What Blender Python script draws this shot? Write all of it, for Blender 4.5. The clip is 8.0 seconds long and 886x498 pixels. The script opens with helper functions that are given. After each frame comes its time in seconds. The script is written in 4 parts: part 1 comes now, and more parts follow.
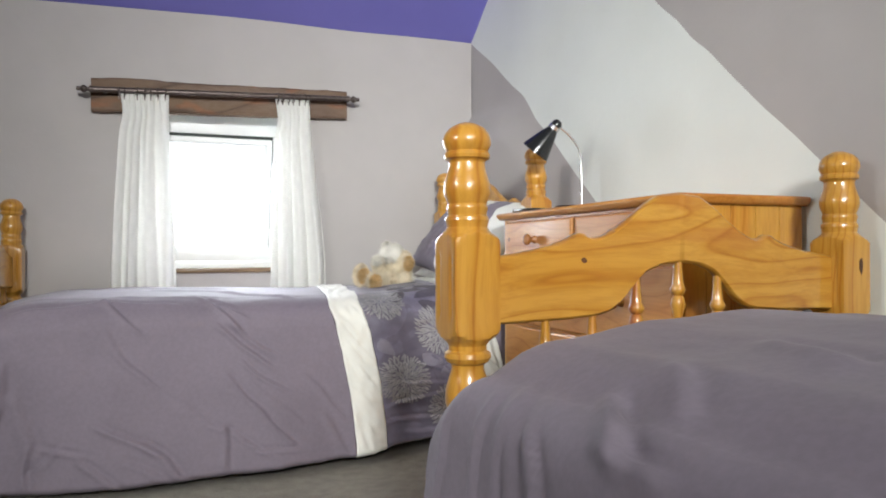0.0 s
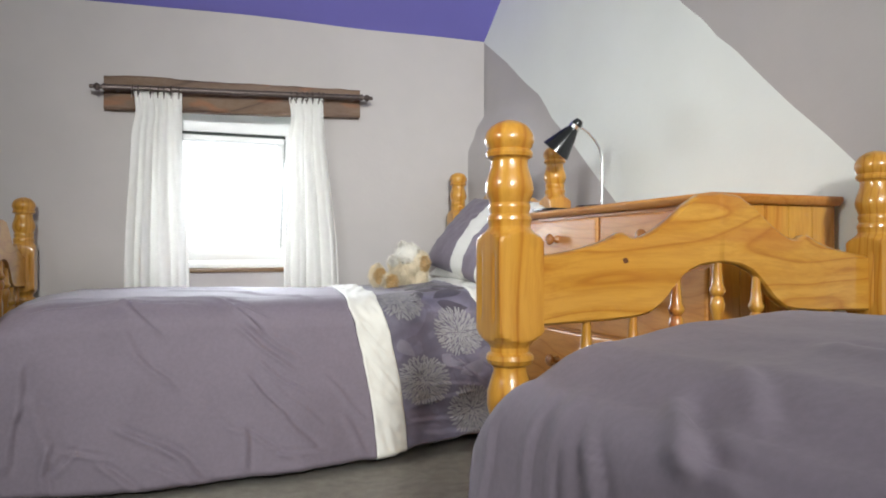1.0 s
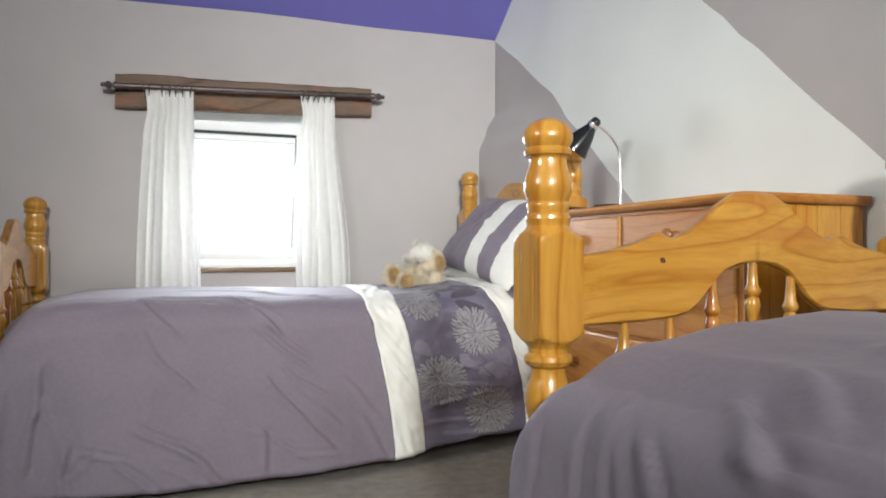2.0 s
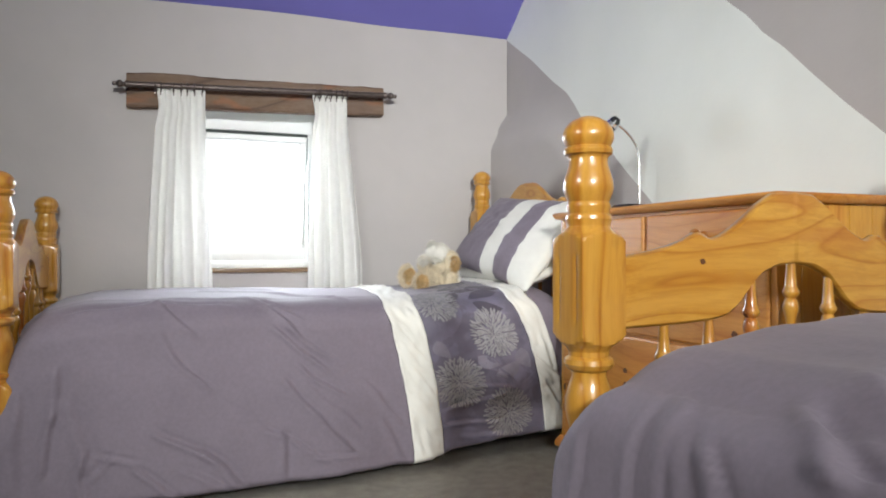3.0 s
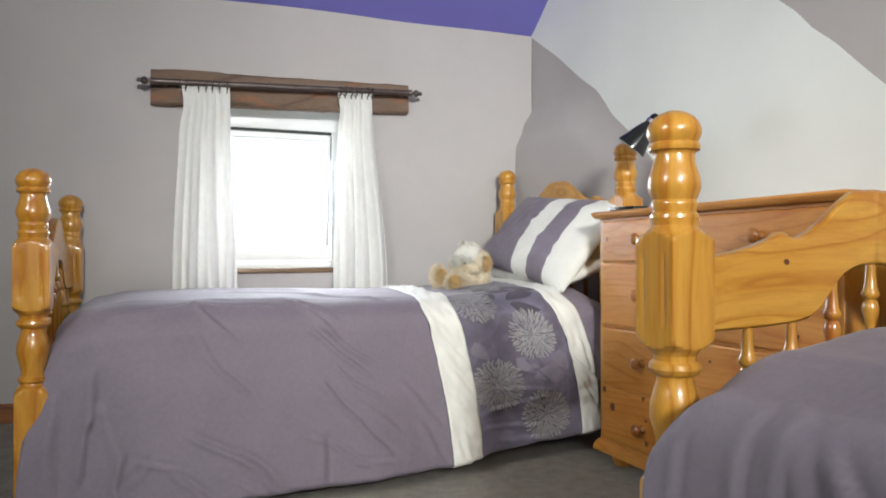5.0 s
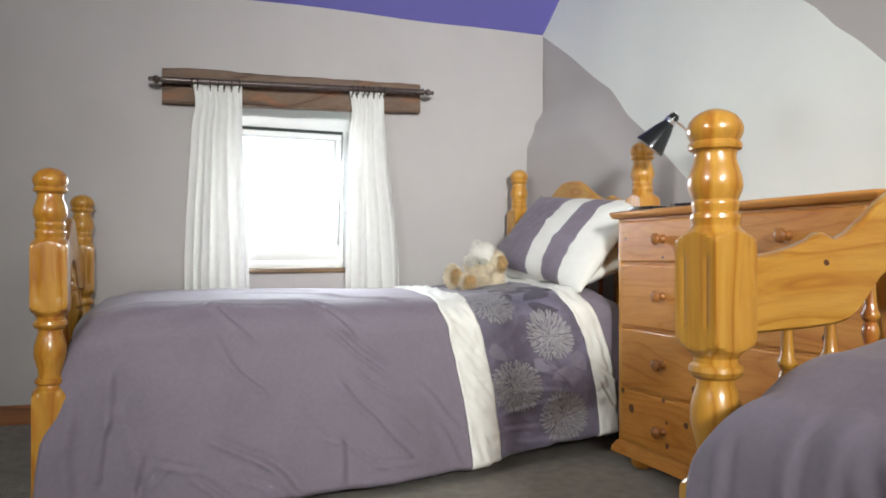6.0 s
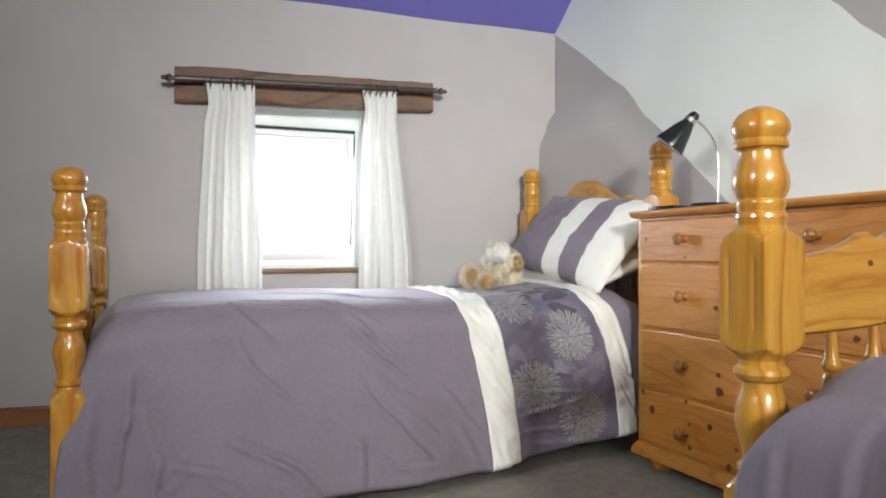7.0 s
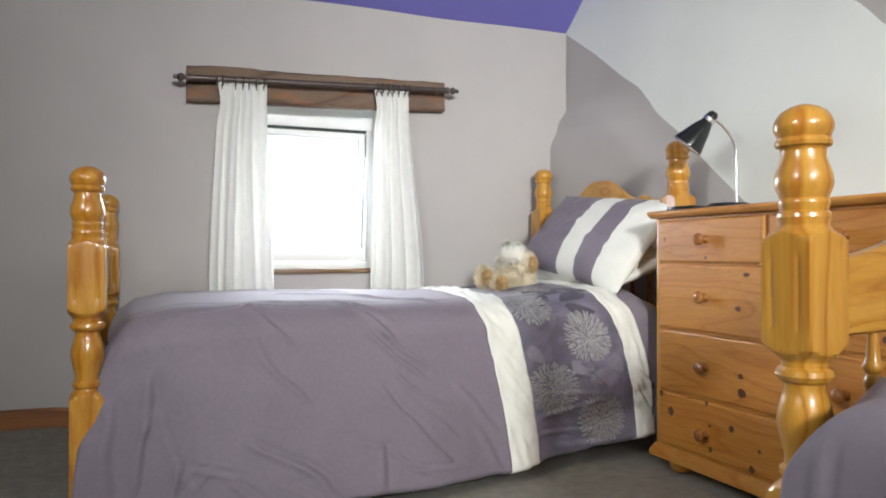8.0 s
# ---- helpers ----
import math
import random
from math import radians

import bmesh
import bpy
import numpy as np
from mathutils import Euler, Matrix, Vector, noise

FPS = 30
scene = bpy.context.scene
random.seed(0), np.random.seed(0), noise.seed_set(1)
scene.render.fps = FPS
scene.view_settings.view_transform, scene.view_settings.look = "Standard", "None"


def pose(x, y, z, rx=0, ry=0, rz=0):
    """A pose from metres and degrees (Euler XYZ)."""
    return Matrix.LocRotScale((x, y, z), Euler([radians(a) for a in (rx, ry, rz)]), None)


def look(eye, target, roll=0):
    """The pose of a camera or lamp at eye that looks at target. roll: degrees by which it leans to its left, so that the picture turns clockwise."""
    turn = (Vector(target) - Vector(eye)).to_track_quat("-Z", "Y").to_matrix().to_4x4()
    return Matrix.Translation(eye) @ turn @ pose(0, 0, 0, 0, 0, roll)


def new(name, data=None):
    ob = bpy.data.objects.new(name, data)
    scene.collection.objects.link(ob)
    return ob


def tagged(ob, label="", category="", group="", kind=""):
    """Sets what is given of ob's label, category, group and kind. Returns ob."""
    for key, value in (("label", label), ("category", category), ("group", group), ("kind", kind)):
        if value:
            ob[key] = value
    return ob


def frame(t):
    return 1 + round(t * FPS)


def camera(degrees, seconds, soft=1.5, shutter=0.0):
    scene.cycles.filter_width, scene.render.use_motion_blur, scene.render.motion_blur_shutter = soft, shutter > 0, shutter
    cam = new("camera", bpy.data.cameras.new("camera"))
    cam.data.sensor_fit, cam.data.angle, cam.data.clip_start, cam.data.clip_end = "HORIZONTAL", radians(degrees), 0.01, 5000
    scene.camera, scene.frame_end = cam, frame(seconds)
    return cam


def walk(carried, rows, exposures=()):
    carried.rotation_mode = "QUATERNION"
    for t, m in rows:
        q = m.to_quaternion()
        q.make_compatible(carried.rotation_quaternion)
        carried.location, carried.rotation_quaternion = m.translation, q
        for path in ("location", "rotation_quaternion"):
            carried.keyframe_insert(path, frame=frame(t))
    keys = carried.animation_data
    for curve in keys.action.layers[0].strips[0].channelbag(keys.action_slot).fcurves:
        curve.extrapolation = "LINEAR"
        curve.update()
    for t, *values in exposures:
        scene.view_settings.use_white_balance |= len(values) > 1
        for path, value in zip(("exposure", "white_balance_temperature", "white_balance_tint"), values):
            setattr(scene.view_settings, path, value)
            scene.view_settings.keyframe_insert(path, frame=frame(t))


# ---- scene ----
cam = camera(63.0, 8.0, soft=1.9)
PATH = [
    (0, (-0.513, -1.2, 0.718), (0.211, 0.664, 0.732), -0.2),
    (0.5, (-0.547, -1.175, 0.718), (0.181, 0.688, 0.731), -0.1),
    (1, (-0.577, -1.149, 0.718), (0.153, 0.713, 0.732), -0.1),
    (1.5, (-0.607, -1.128, 0.718), (0.126, 0.733, 0.731), -0.1),
    (3, (-0.689, -1.057, 0.72), (0.051, 0.801, 0.733), -0.1),
    (3.5, (-0.716, -1.029, 0.721), (0.025, 0.828, 0.733), -0.1),
    (4, (-0.741, -1.01, 0.721), (0.001, 0.847, 0.733), -0.1),
    (4.5, (-0.77, -0.985, 0.721), (-0.026, 0.871, 0.733), -0.1),
    (6, (-0.846, -0.919, 0.723), (-0.097, 0.936, 0.734), -0.1),
    (6.5, (-0.872, -0.896, 0.723), (-0.123, 0.959, 0.734), -0.1),
    (7, (-0.9, -0.874, 0.724), (-0.148, 0.979, 0.734), -0.1),
    (7.5, (-0.926, -0.854, 0.723), (-0.171, 0.999, 0.735), -0.2),
    (8, (-0.951, -0.834, 0.723), (-0.195, 1.017, 0.735), -0.1),
]
walk(cam, [(t, look(eye, target, roll)) for t, eye, target, roll in PATH])

# ---- light ----
world = bpy.data.worlds.new("sky")
scene.world = world
world.use_nodes = True
wn, wl = world.node_tree.nodes, world.node_tree.links
wn.clear()
sky = wn.new("ShaderNodeTexSky")
sky.sky_type, sky.sun_disc, sky.sun_elevation, sky.sun_rotation = "NISHITA", False, radians(40), radians(200)
wbg, wout = wn.new("ShaderNodeBackground"), wn.new("ShaderNodeOutputWorld")
wbg.inputs["Strength"].default_value = 0.12
wl.new(sky.outputs[0], wbg.inputs[0])
wl.new(wbg.outputs[0], wout.inputs[0])


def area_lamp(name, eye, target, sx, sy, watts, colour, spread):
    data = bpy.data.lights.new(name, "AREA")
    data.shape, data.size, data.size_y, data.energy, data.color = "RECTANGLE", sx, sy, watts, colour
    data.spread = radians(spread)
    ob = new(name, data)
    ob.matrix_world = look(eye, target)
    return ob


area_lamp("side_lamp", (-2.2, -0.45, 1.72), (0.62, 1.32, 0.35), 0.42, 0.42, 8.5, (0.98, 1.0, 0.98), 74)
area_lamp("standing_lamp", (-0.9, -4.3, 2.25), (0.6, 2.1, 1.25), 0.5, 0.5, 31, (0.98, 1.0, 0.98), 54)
# broad unseen fill added under the ceiling; no fitting is known there
area_lamp("ceiling_fill", (0.25, -3.0, 2.44), (0.5, 1.8, 1.45), 1.2, 1.2, 8, (0.99, 1.0, 0.97), 85)
area_lamp("window_daylight", (-0.21, 2.52, 1.05), (-0.21, 1.72, 0.57), 0.42, 0.6, 16, (0.84, 0.92, 1.0), 135)
scene.view_settings.exposure = -0.16

# ---- materials ----
def material(name):
    m = bpy.data.materials.new(name)
    m.use_nodes = True
    n, l = m.node_tree.nodes, m.node_tree.links
    return m, n, l, n["Principled BSDF"]


def ramp(n, stops):
    r = n.new("ShaderNodeValToRGB")
    while len(r.color_ramp.elements) < len(stops):
        r.color_ramp.elements.new(0.5)
    for e, (p, c) in zip(r.color_ramp.elements, stops):
        e.position, e.color = p, (*c, 1)
    return r


def mixed(n, l, a, b, fac, kind="MIX"):
    x = n.new("ShaderNodeMix")
    x.data_type, x.blend_type = "RGBA", kind
    for sock, v in ((x.inputs["Factor"], fac), (x.inputs["A"], a), (x.inputs["B"], b)):
        if hasattr(v, "is_linked"):
            l.new(v, sock)
        elif isinstance(v, tuple):
            sock.default_value = (*v, 1)
        else:
            sock.default_value = v
    return x.outputs["Result"]


def noise_node(n, l, coord, scale, detail=3, rough=0.55, distort=0.0):
    t = n.new("ShaderNodeTexNoise")
    t.inputs["Scale"].default_value, t.inputs["Detail"].default_value = scale, detail
    t.inputs["Roughness"].default_value, t.inputs["Distortion"].default_value = rough, distort
    l.new(coord, t.inputs["Vector"])
    return t.outputs["Fac"]


def mapped(n, l, scale, offset=True):
    tc, mp = n.new("ShaderNodeTexCoord"), n.new("ShaderNodeMapping")
    mp.inputs["Scale"].default_value = scale
    l.new(tc.outputs["Object"], mp.inputs["Vector"])
    if offset:
        oi, mul = n.new("ShaderNodeObjectInfo"), n.new("ShaderNodeMath")
        mul.operation = "MULTIPLY"
        mul.inputs[1].default_value = 7.0
        l.new(oi.outputs["Random"], mul.inputs[0])
        l.new(mul.outputs[0], mp.inputs["Location"])
    return mp.outputs[0]


def bump(n, l, bsdf, height, strength, distance):
    b = n.new("ShaderNodeBump")
    b.inputs["Strength"].default_value, b.inputs["Distance"].default_value = strength, distance
    l.new(height, b.inputs["Height"])
    l.new(b.outputs[0], bsdf.inputs["Normal"])


def plain(name, colour, rough=0.5, metal=0.0, vary=0.12, scale=14.0, relief=0.15, depth=0.002, fine=0.0, sheen=0.0):
    """A surface with blotches at one scale and grain at another."""
    m, n, l, b = material(name)
    co = mapped(n, l, (1, 1, 1), offset=False)
    big, small = noise_node(n, l, co, scale, 4), noise_node(n, l, co, scale * 14, 3)
    dark = tuple(c * (1 - vary) for c in colour)
    lite = tuple(min(1, c * (1 + vary * 0.6)) for c in colour)
    r = ramp(n, [(0.3, dark), (0.7, lite)])
    l.new(big, r.inputs[0])
    out = r.outputs[0]
    if fine:
        r2 = ramp(n, [(0.35, (1 - fine,) * 3), (0.65, (1, 1, 1))])
        l.new(small, r2.inputs[0])
        out = mixed(n, l, out, r2.outputs[0], 1.0, "MULTIPLY")
    l.new(out, b.inputs["Base Color"])
    b.inputs["Roughness"].default_value, b.inputs["Metallic"].default_value = rough, metal
    if sheen:
        b.inputs["Sheen Weight"].default_value = sheen
        b.inputs["Sheen Roughness"].default_value = 0.4
    bump(n, l, b, small, relief, depth)
    return m


def wood(name, axis, light, mid, dark, rough=0.22, coat=0.6, knots=0.0, rings=17.0, stretch=0.045, relief=0.06, heart=0.0):
    """Growth rings as warped contour lines, fine fibre streaks, broad toning and, if asked for, red heartwood."""
    m, n, l, b = material(name)
    s = [1.0, 1.0, 1.0]
    s[axis] = stretch
    co = mapped(n, l, tuple(s))
    sway = [2.2, 2.2, 2.2]
    sway[axis] = 1.6
    warp = n.new("ShaderNodeTexNoise")
    warp.inputs["Scale"].default_value, warp.inputs["Detail"].default_value = 1.6, 1.0
    l.new(mapped(n, l, tuple(sway)), warp.inputs["Vector"])
    bend, move = n.new("ShaderNodeVectorMath"), n.new("ShaderNodeVectorMath")
    bend.operation = "SCALE"
    bend.inputs["Scale"].default_value = 0.07
    l.new(warp.outputs["Color"], bend.inputs[0])
    l.new(co, move.inputs[0])
    l.new(bend.outputs[0], move.inputs[1])
    wavy = move.outputs[0]
    body = noise_node(n, l, wavy, 7.0, 1, 0.4, 0.15)
    mul, frac = n.new("ShaderNodeMath"), n.new("ShaderNodeMath")
    mul.operation, frac.operation = "MULTIPLY", "FRACT"
    mul.inputs[1].default_value = rings
    l.new(body, mul.inputs[0])
    l.new(mul.outputs[0], frac.inputs[0])
    r = ramp(n, [(0.0, mid), (0.10, light), (0.45, light), (0.80, mid), (0.93, dark), (1.0, mid)])
    l.new(frac.outputs[0], r.inputs[0])
    streak = noise_node(n, l, wavy, 110.0, 4, 0.65, 0.3)
    r2 = ramp(n, [(0.38, (0.72, 0.60, 0.42)), (0.58, (1, 1, 1))])
    l.new(streak, r2.inputs[0])
    col = mixed(n, l, r.outputs[0], r2.outputs[0], 0.45, "MULTIPLY")
    broad = noise_node(n, l, co, 3.6, 2)
    r3 = ramp(n, [(0.34, (0.86, 0.74, 0.50)), (0.58, (1, 1, 1))])
    l.new(broad, r3.inputs[0])
    col = mixed(n, l, col, r3.outputs[0], 0.75, "MULTIPLY")
    if heart:
        r5 = ramp(n, [(0.565, (0, 0, 0)), (0.66, (heart,) * 3)])
        l.new(noise_node(n, l, wavy, 16.0, 2, 0.5, 0.2), r5.inputs[0])
        col = mixed(n, l, col, (0.36, 0.10, 0.018), r5.outputs[0])
    if knots:
        s2 = [1.0, 1.0, 1.0]
        s2[axis] = 0.7
        v = n.new("ShaderNodeTexVoronoi")
        v.inputs["Scale"].default_value = knots
        l.new(mapped(n, l, tuple(s2)), v.inputs["Vector"])
        r4 = ramp(n, [(0.0, (0.9, 0.9, 0.9)), (0.045, (0.8, 0.8, 0.8)), (0.07, (0.25, 0.25, 0.25)), (0.13, (0, 0, 0))])
        l.new(v.outputs["Distance"], r4.inputs[0])
        col = mixed(n, l, col, (0.045, 0.016, 0.006), r4.outputs[0])
    l.new(col, b.inputs["Base Color"])
    b.inputs["Roughness"].default_value = rough
    b.inputs["Coat Weight"].default_value, b.inputs["Coat Roughness"].default_value = coat, 0.10
    bump(n, l, b, streak, relief, 0.001 + 0.004 * (relief > 0.1))
    return m


PINE_L, PINE_M, PINE_D = (0.57, 0.300, 0.050), (0.52, 0.255, 0.034), (0.42, 0.172, 0.018)
PINE = [wood("lacquered_pine_" + k, i, PINE_L, PINE_M, PINE_D, rough=0.3, coat=0.6, knots=(0.0, 0.0, 8.0)[i], rings=(14.0, 12.0, 11.0)[i], stretch=(0.13, 0.10, 0.03)[i], heart=(0.4, 0.3, 0.8)[i]) for i, k in enumerate(("across", "along", "upright"))]
CHEST_L, CHEST_M, CHEST_D = (0.51, 0.228, 0.046), (0.48, 0.202, 0.035), (0.41, 0.155, 0.022)
CHEST = wood("waxed_knotty_pine", 1, CHEST_L, CHEST_M, CHEST_D, rough=0.45, coat=0.15, rings=11.0, stretch=0.10, heart=0.25)
CHEST_SIDE = wood("pine_boards", 2, PINE_L, (0.55, 0.25, 0.045), PINE_D, rough=0.3, coat=0.4, rings=5.0)
KNOBWOOD = wood("dark_turned_pine", 0, (0.34, 0.14, 0.035), (0.28, 0.105, 0.024), (0.20, 0.07, 0.014), rough=0.25, coat=0.5, rings=5.0)
OLD_OAK = wood("old_oak", 0, (0.19, 0.128, 0.092), (0.155, 0.100, 0.072), (0.085, 0.050, 0.034), rough=0.6, coat=0.0, rings=4.0, stretch=0.30, relief=0.9, heart=0.3)
SKIRT = wood("stained_skirting", 0, (0.30, 0.115, 0.034), (0.24, 0.085, 0.024), (0.17, 0.055, 0.014), rough=0.55, coat=0.0, rings=4.0)
SILLWOOD = wood("sill_wood", 0, (0.24, 0.155, 0.085), (0.19, 0.12, 0.06), (0.14, 0.08, 0.04), rough=0.45, coat=0.1, rings=4.0)
TAUPE = plain("taupe_wall_paint", (0.455, 0.428, 0.415), 0.75, vary=0.05, scale=3.0, relief=0.25, depth=0.003)
WHITE = plain("white_wall_paint", (0.80, 0.83, 0.79), 0.7, vary=0.03, scale=3.0, relief=0.25, depth=0.003)
PURPLE = plain("violet_ceiling_paint", (0.165, 0.15, 0.475), 0.7, vary=0.05, scale=3.0, relief=0.2, depth=0.003)
CARPET = plain("grey_beige_carpet", (0.43, 0.40, 0.35), 0.95, vary=0.18, scale=22.0, relief=1.0, depth=0.006, fine=0.45)
PLUM = plain("plum_cotton", (0.20, 0.168, 0.207), 0.85, vary=0.06, scale=6.0, relief=0.2, depth=0.001, fine=0.08, sheen=0.10)
LILAC = plain("lilac_satin", (0.175, 0.16, 0.222), 0.45, vary=0.35, scale=9.0, relief=0.1, depth=0.0008, sheen=0.2)
ln_, ll_ = LILAC.node_tree.nodes, LILAC.node_tree.links
lb_ = ln_["Principled BSDF"]
old_ = lb_.inputs["Base Color"].links[0].from_socket
fig_ = ramp(ln_, [(0.50, (0, 0, 0)), (0.56, (0.45, 0.45, 0.45))])
ll_.new(noise_node(ln_, ll_, mapped(ln_, ll_, (1, 1, 1), False), 8.0, 2, 0.5, 1.6), fig_.inputs[0])
ll_.new(mixed(ln_, ll_, old_, (0.10, 0.085, 0.12), fig_.outputs[0]), lb_.inputs["Base Color"])
DARKLEAF = plain("dark_plum_satin", (0.08, 0.07, 0.095), 0.45, vary=0.15, scale=30.0)
PALELEAF = plain("grey_satin", (0.225, 0.21, 0.265), 0.4, vary=0.15, scale=30.0)
PETAL = plain("silver_grey_thread", (0.315, 0.305, 0.32), 0.6, vary=0.2, scale=60.0)
CREAM = plain("cream_cotton", (0.74, 0.73, 0.68), 0.75, vary=0.06, scale=12.0, relief=0.3, depth=0.002)
SHEET = plain("dark_valance_cloth", (0.06, 0.05, 0.065), 0.9)
CURTAIN = plain("ivory_curtain_cloth", (0.88, 0.875, 0.85), 0.85, vary=0.04, scale=30.0, relief=0.1, depth=0.001)
cn, cl = CURTAIN.node_tree.nodes, CURTAIN.node_tree.links
ct, cm = cn.new("ShaderNodeBsdfTranslucent"), cn.new("ShaderNodeMixShader")
ct.inputs[0].default_value, cm.inputs[0].default_value = (0.92, 0.91, 0.88, 1), 0.26
cl.new(cn["Principled BSDF"].outputs[0], cm.inputs[1])
cl.new(ct.outputs[0], cm.inputs[2])
cl.new(cm.outputs[0], cn["Material Output"].inputs[0])
UPVC = plain("white_window_paint", (0.82, 0.83, 0.82), 0.35, vary=0.02)
IRON = plain("bronzed_iron", (0.12, 0.095, 0.085), 0.36, metal=0.7, vary=0.3, scale=40.0)
BLACK = plain("black_enamel", (0.012, 0.013, 0.015), 0.16, vary=0.1)
CHROME = plain("chrome", (0.75, 0.75, 0.76), 0.24, metal=1.0, vary=0.03)
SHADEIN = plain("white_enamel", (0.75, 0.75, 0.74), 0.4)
KNOT = plain("pine_knot", (0.10, 0.036, 0.014), 0.45, vary=0.6, scale=60.0)
# near-black colour that stands for shade inside the window gaps
GAP = plain("dark_gap_shade", (0.03, 0.04, 0.035), 0.7)
FUR = plain("cream_plush", (0.84, 0.73, 0.54), 0.95, vary=0.2, scale=22.0, relief=0.8, depth=0.006, fine=0.25)
WHITEFUR = plain("white_plush", (0.86, 0.83, 0.76), 0.95, vary=0.1, scale=22.0, relief=0.8, depth=0.006, fine=0.2)
TANFUR = plain("tan_plush", (0.72, 0.48, 0.22), 0.95, vary=0.25, scale=30.0, relief=0.8, depth=0.006, fine=0.25)
m_, n_, l_, b_ = material("window_glass")
b_.inputs["Transmission Weight"].default_value, b_.inputs["Roughness"].default_value, b_.inputs["IOR"].default_value = 1.0, 0.0, 1.1
GLASS = m_
m_, n_, l_, b_ = material("bright_overcast_distance")
b_.inputs["Base Color"].default_value = (0.9, 0.9, 0.9, 1)
b_.inputs["Emission Color"].default_value, b_.inputs["Emission Strength"].default_value = (0.95, 0.98, 1.0, 1), 1.8
DAY = m_


# ---- mesh helpers ----
def part(name, bm, mat, parent=None, label="", smooth=40):
    """Links a bmesh as one mesh object, under a thing or a part."""
    me = bpy.data.meshes.new(name)
    bmesh.ops.recalc_face_normals(bm, faces=bm.faces)
    bm.to_mesh(me)
    bm.free()
    for mm in mat if isinstance(mat, (list, tuple)) else [mat]:
        me.materials.append(mm)
    if smooth:
        me.polygons.foreach_set("use_smooth", [True] * len(me.polygons))
        me.set_sharp_from_angle(angle=radians(smooth))
    ob = new(name, me)
    if parent:
        ob.parent = parent
    if label:
        ob["label"] = label
    return ob


def thing(name, m, label, category, group="", kind=""):
    ob = new(name)
    ob.empty_display_size = 0.05
    ob.matrix_world = m
    return tagged(ob, label, category, group, kind)


def box(bm, lo, hi, bevel=0.0, seg=2):
    c = [(a + b) / 2 for a, b in zip(lo, hi)]
    s = [abs(b - a) for a, b in zip(lo, hi)]
    r = bmesh.ops.create_cube(bm, size=1.0, matrix=Matrix.Translation(c) @ Matrix.Diagonal((*s, 1)))
    if bevel:
        edges = list({e for v in r["verts"] for e in v.link_edges})
        bmesh.ops.bevel(bm, geom=edges, offset=bevel, segments=seg, affect="EDGES", profile=0.5)
    return bm


def boxed(lo, hi, bevel=0.0, seg=2):
    return box(bmesh.new(), lo, hi, bevel, seg)


def rings(bm, loops, close=True, cap=True):
    """Joins loops of points, each of the same count, into a skin."""
    vs = [[bm.verts.new(p) for p in lp] for lp in loops]
    k = len(vs[0])
    for a, b in zip(vs, vs[1:]):
        for i in range(k if close else k - 1):
            j = (i + 1) % k
            bm.faces.new((a[i], a[j], b[j], b[i]))
    if cap and close:
        bm.faces.new(vs[0][::-1])
        bm.faces.new(vs[-1])
    return vs


def lathe(bm, profile, at=(0, 0, 0), seg=24, m=None):
    m = m or Matrix.Translation(at)
    rings(bm, [[m @ Vector((r * math.cos(6.28318 * i / seg), r * math.sin(6.28318 * i / seg), z)) for i in range(seg)] for z, r in profile])
    return bm


def tube(bm, pts, radius, seg=10):
    pts = [Vector(p) for p in pts]
    loops = []
    up = Vector((0.123, 0.456, 0.881))
    for i, p in enumerate(pts):
        d = (pts[min(i + 1, len(pts) - 1)] - pts[max(i - 1, 0)]).normalized()
        a = d.cross(up).normalized()
        b = d.cross(a)
        r = radius[i] if isinstance(radius, (list, tuple)) else radius
        loops.append([p + r * (a * math.cos(6.28318 * k / seg) + b * math.sin(6.28318 * k / seg)) for k in range(seg)])
    rings(bm, loops)
    return bm


def prism(bm, outline, axis, lo, hi):
    """A closed outline in the plane across axis, drawn out from lo to hi."""
    def at(p, d):
        q = list(p)
        q.insert(axis, d)
        return q
    a = [bm.verts.new(at(p, lo)) for p in outline]
    b = [bm.verts.new(at(p, hi)) for p in outline]
    bm.faces.new(a)
    bm.faces.new(b[::-1])
    for i in range(len(a)):
        j = (i + 1) % len(a)
        bm.faces.new((a[i], b[i], b[j], a[j]))
    return bm


def sheet(bm, fn, us, vs, mats=None):
    """A grid of quads through fn(u, v)."""
    g = [[bm.verts.new(fn(u, v)) for v in vs] for u in us]
    for i in range(len(us) - 1):
        for j in range(len(vs) - 1):
            bm.faces.new((g[i][j], g[i + 1][j], g[i + 1][j + 1], g[i][j + 1]))
    return bm


def span(a, b, n):
    return [a + (b - a) * i / (n - 1) for i in range(n)]


def lerp(table, x):
    """Smooth reading of a short table of (x, value)."""
    if x <= table[0][0]:
        return table[0][1]
    for (a, va), (b, vb) in zip(table, table[1:]):
        if x <= b:
            k = (x - a) / (b - a)
            k = k * k * (3 - 2 * k)
            return va + (vb - va) * k
    return table[-1][1]


def wob(x, y, z=0.0, s=1.0):
    return noise.noise((x * s, y * s, z * s))


# ---- the room ----
WALL_Y, CEIL = 2.345, 2.55
SLOPE = 0.82


def floor_z(x, y):
    k = min(1, max(0, (y - 1.45) / 0.9)) * min(1, max(0, (-0.7 - x) / 0.6))
    return 0.052 * k


bm = bmesh.new()
sheet(bm, lambda x, y: (x, y, floor_z(x, y)), span(-2.4, 1.3, 60), span(-4.7, 2.6, 110))
tagged(part("floor", bm, CARPET), "grey-beige cut-pile carpet, slightly uneven with age", "floor", kind="structure")

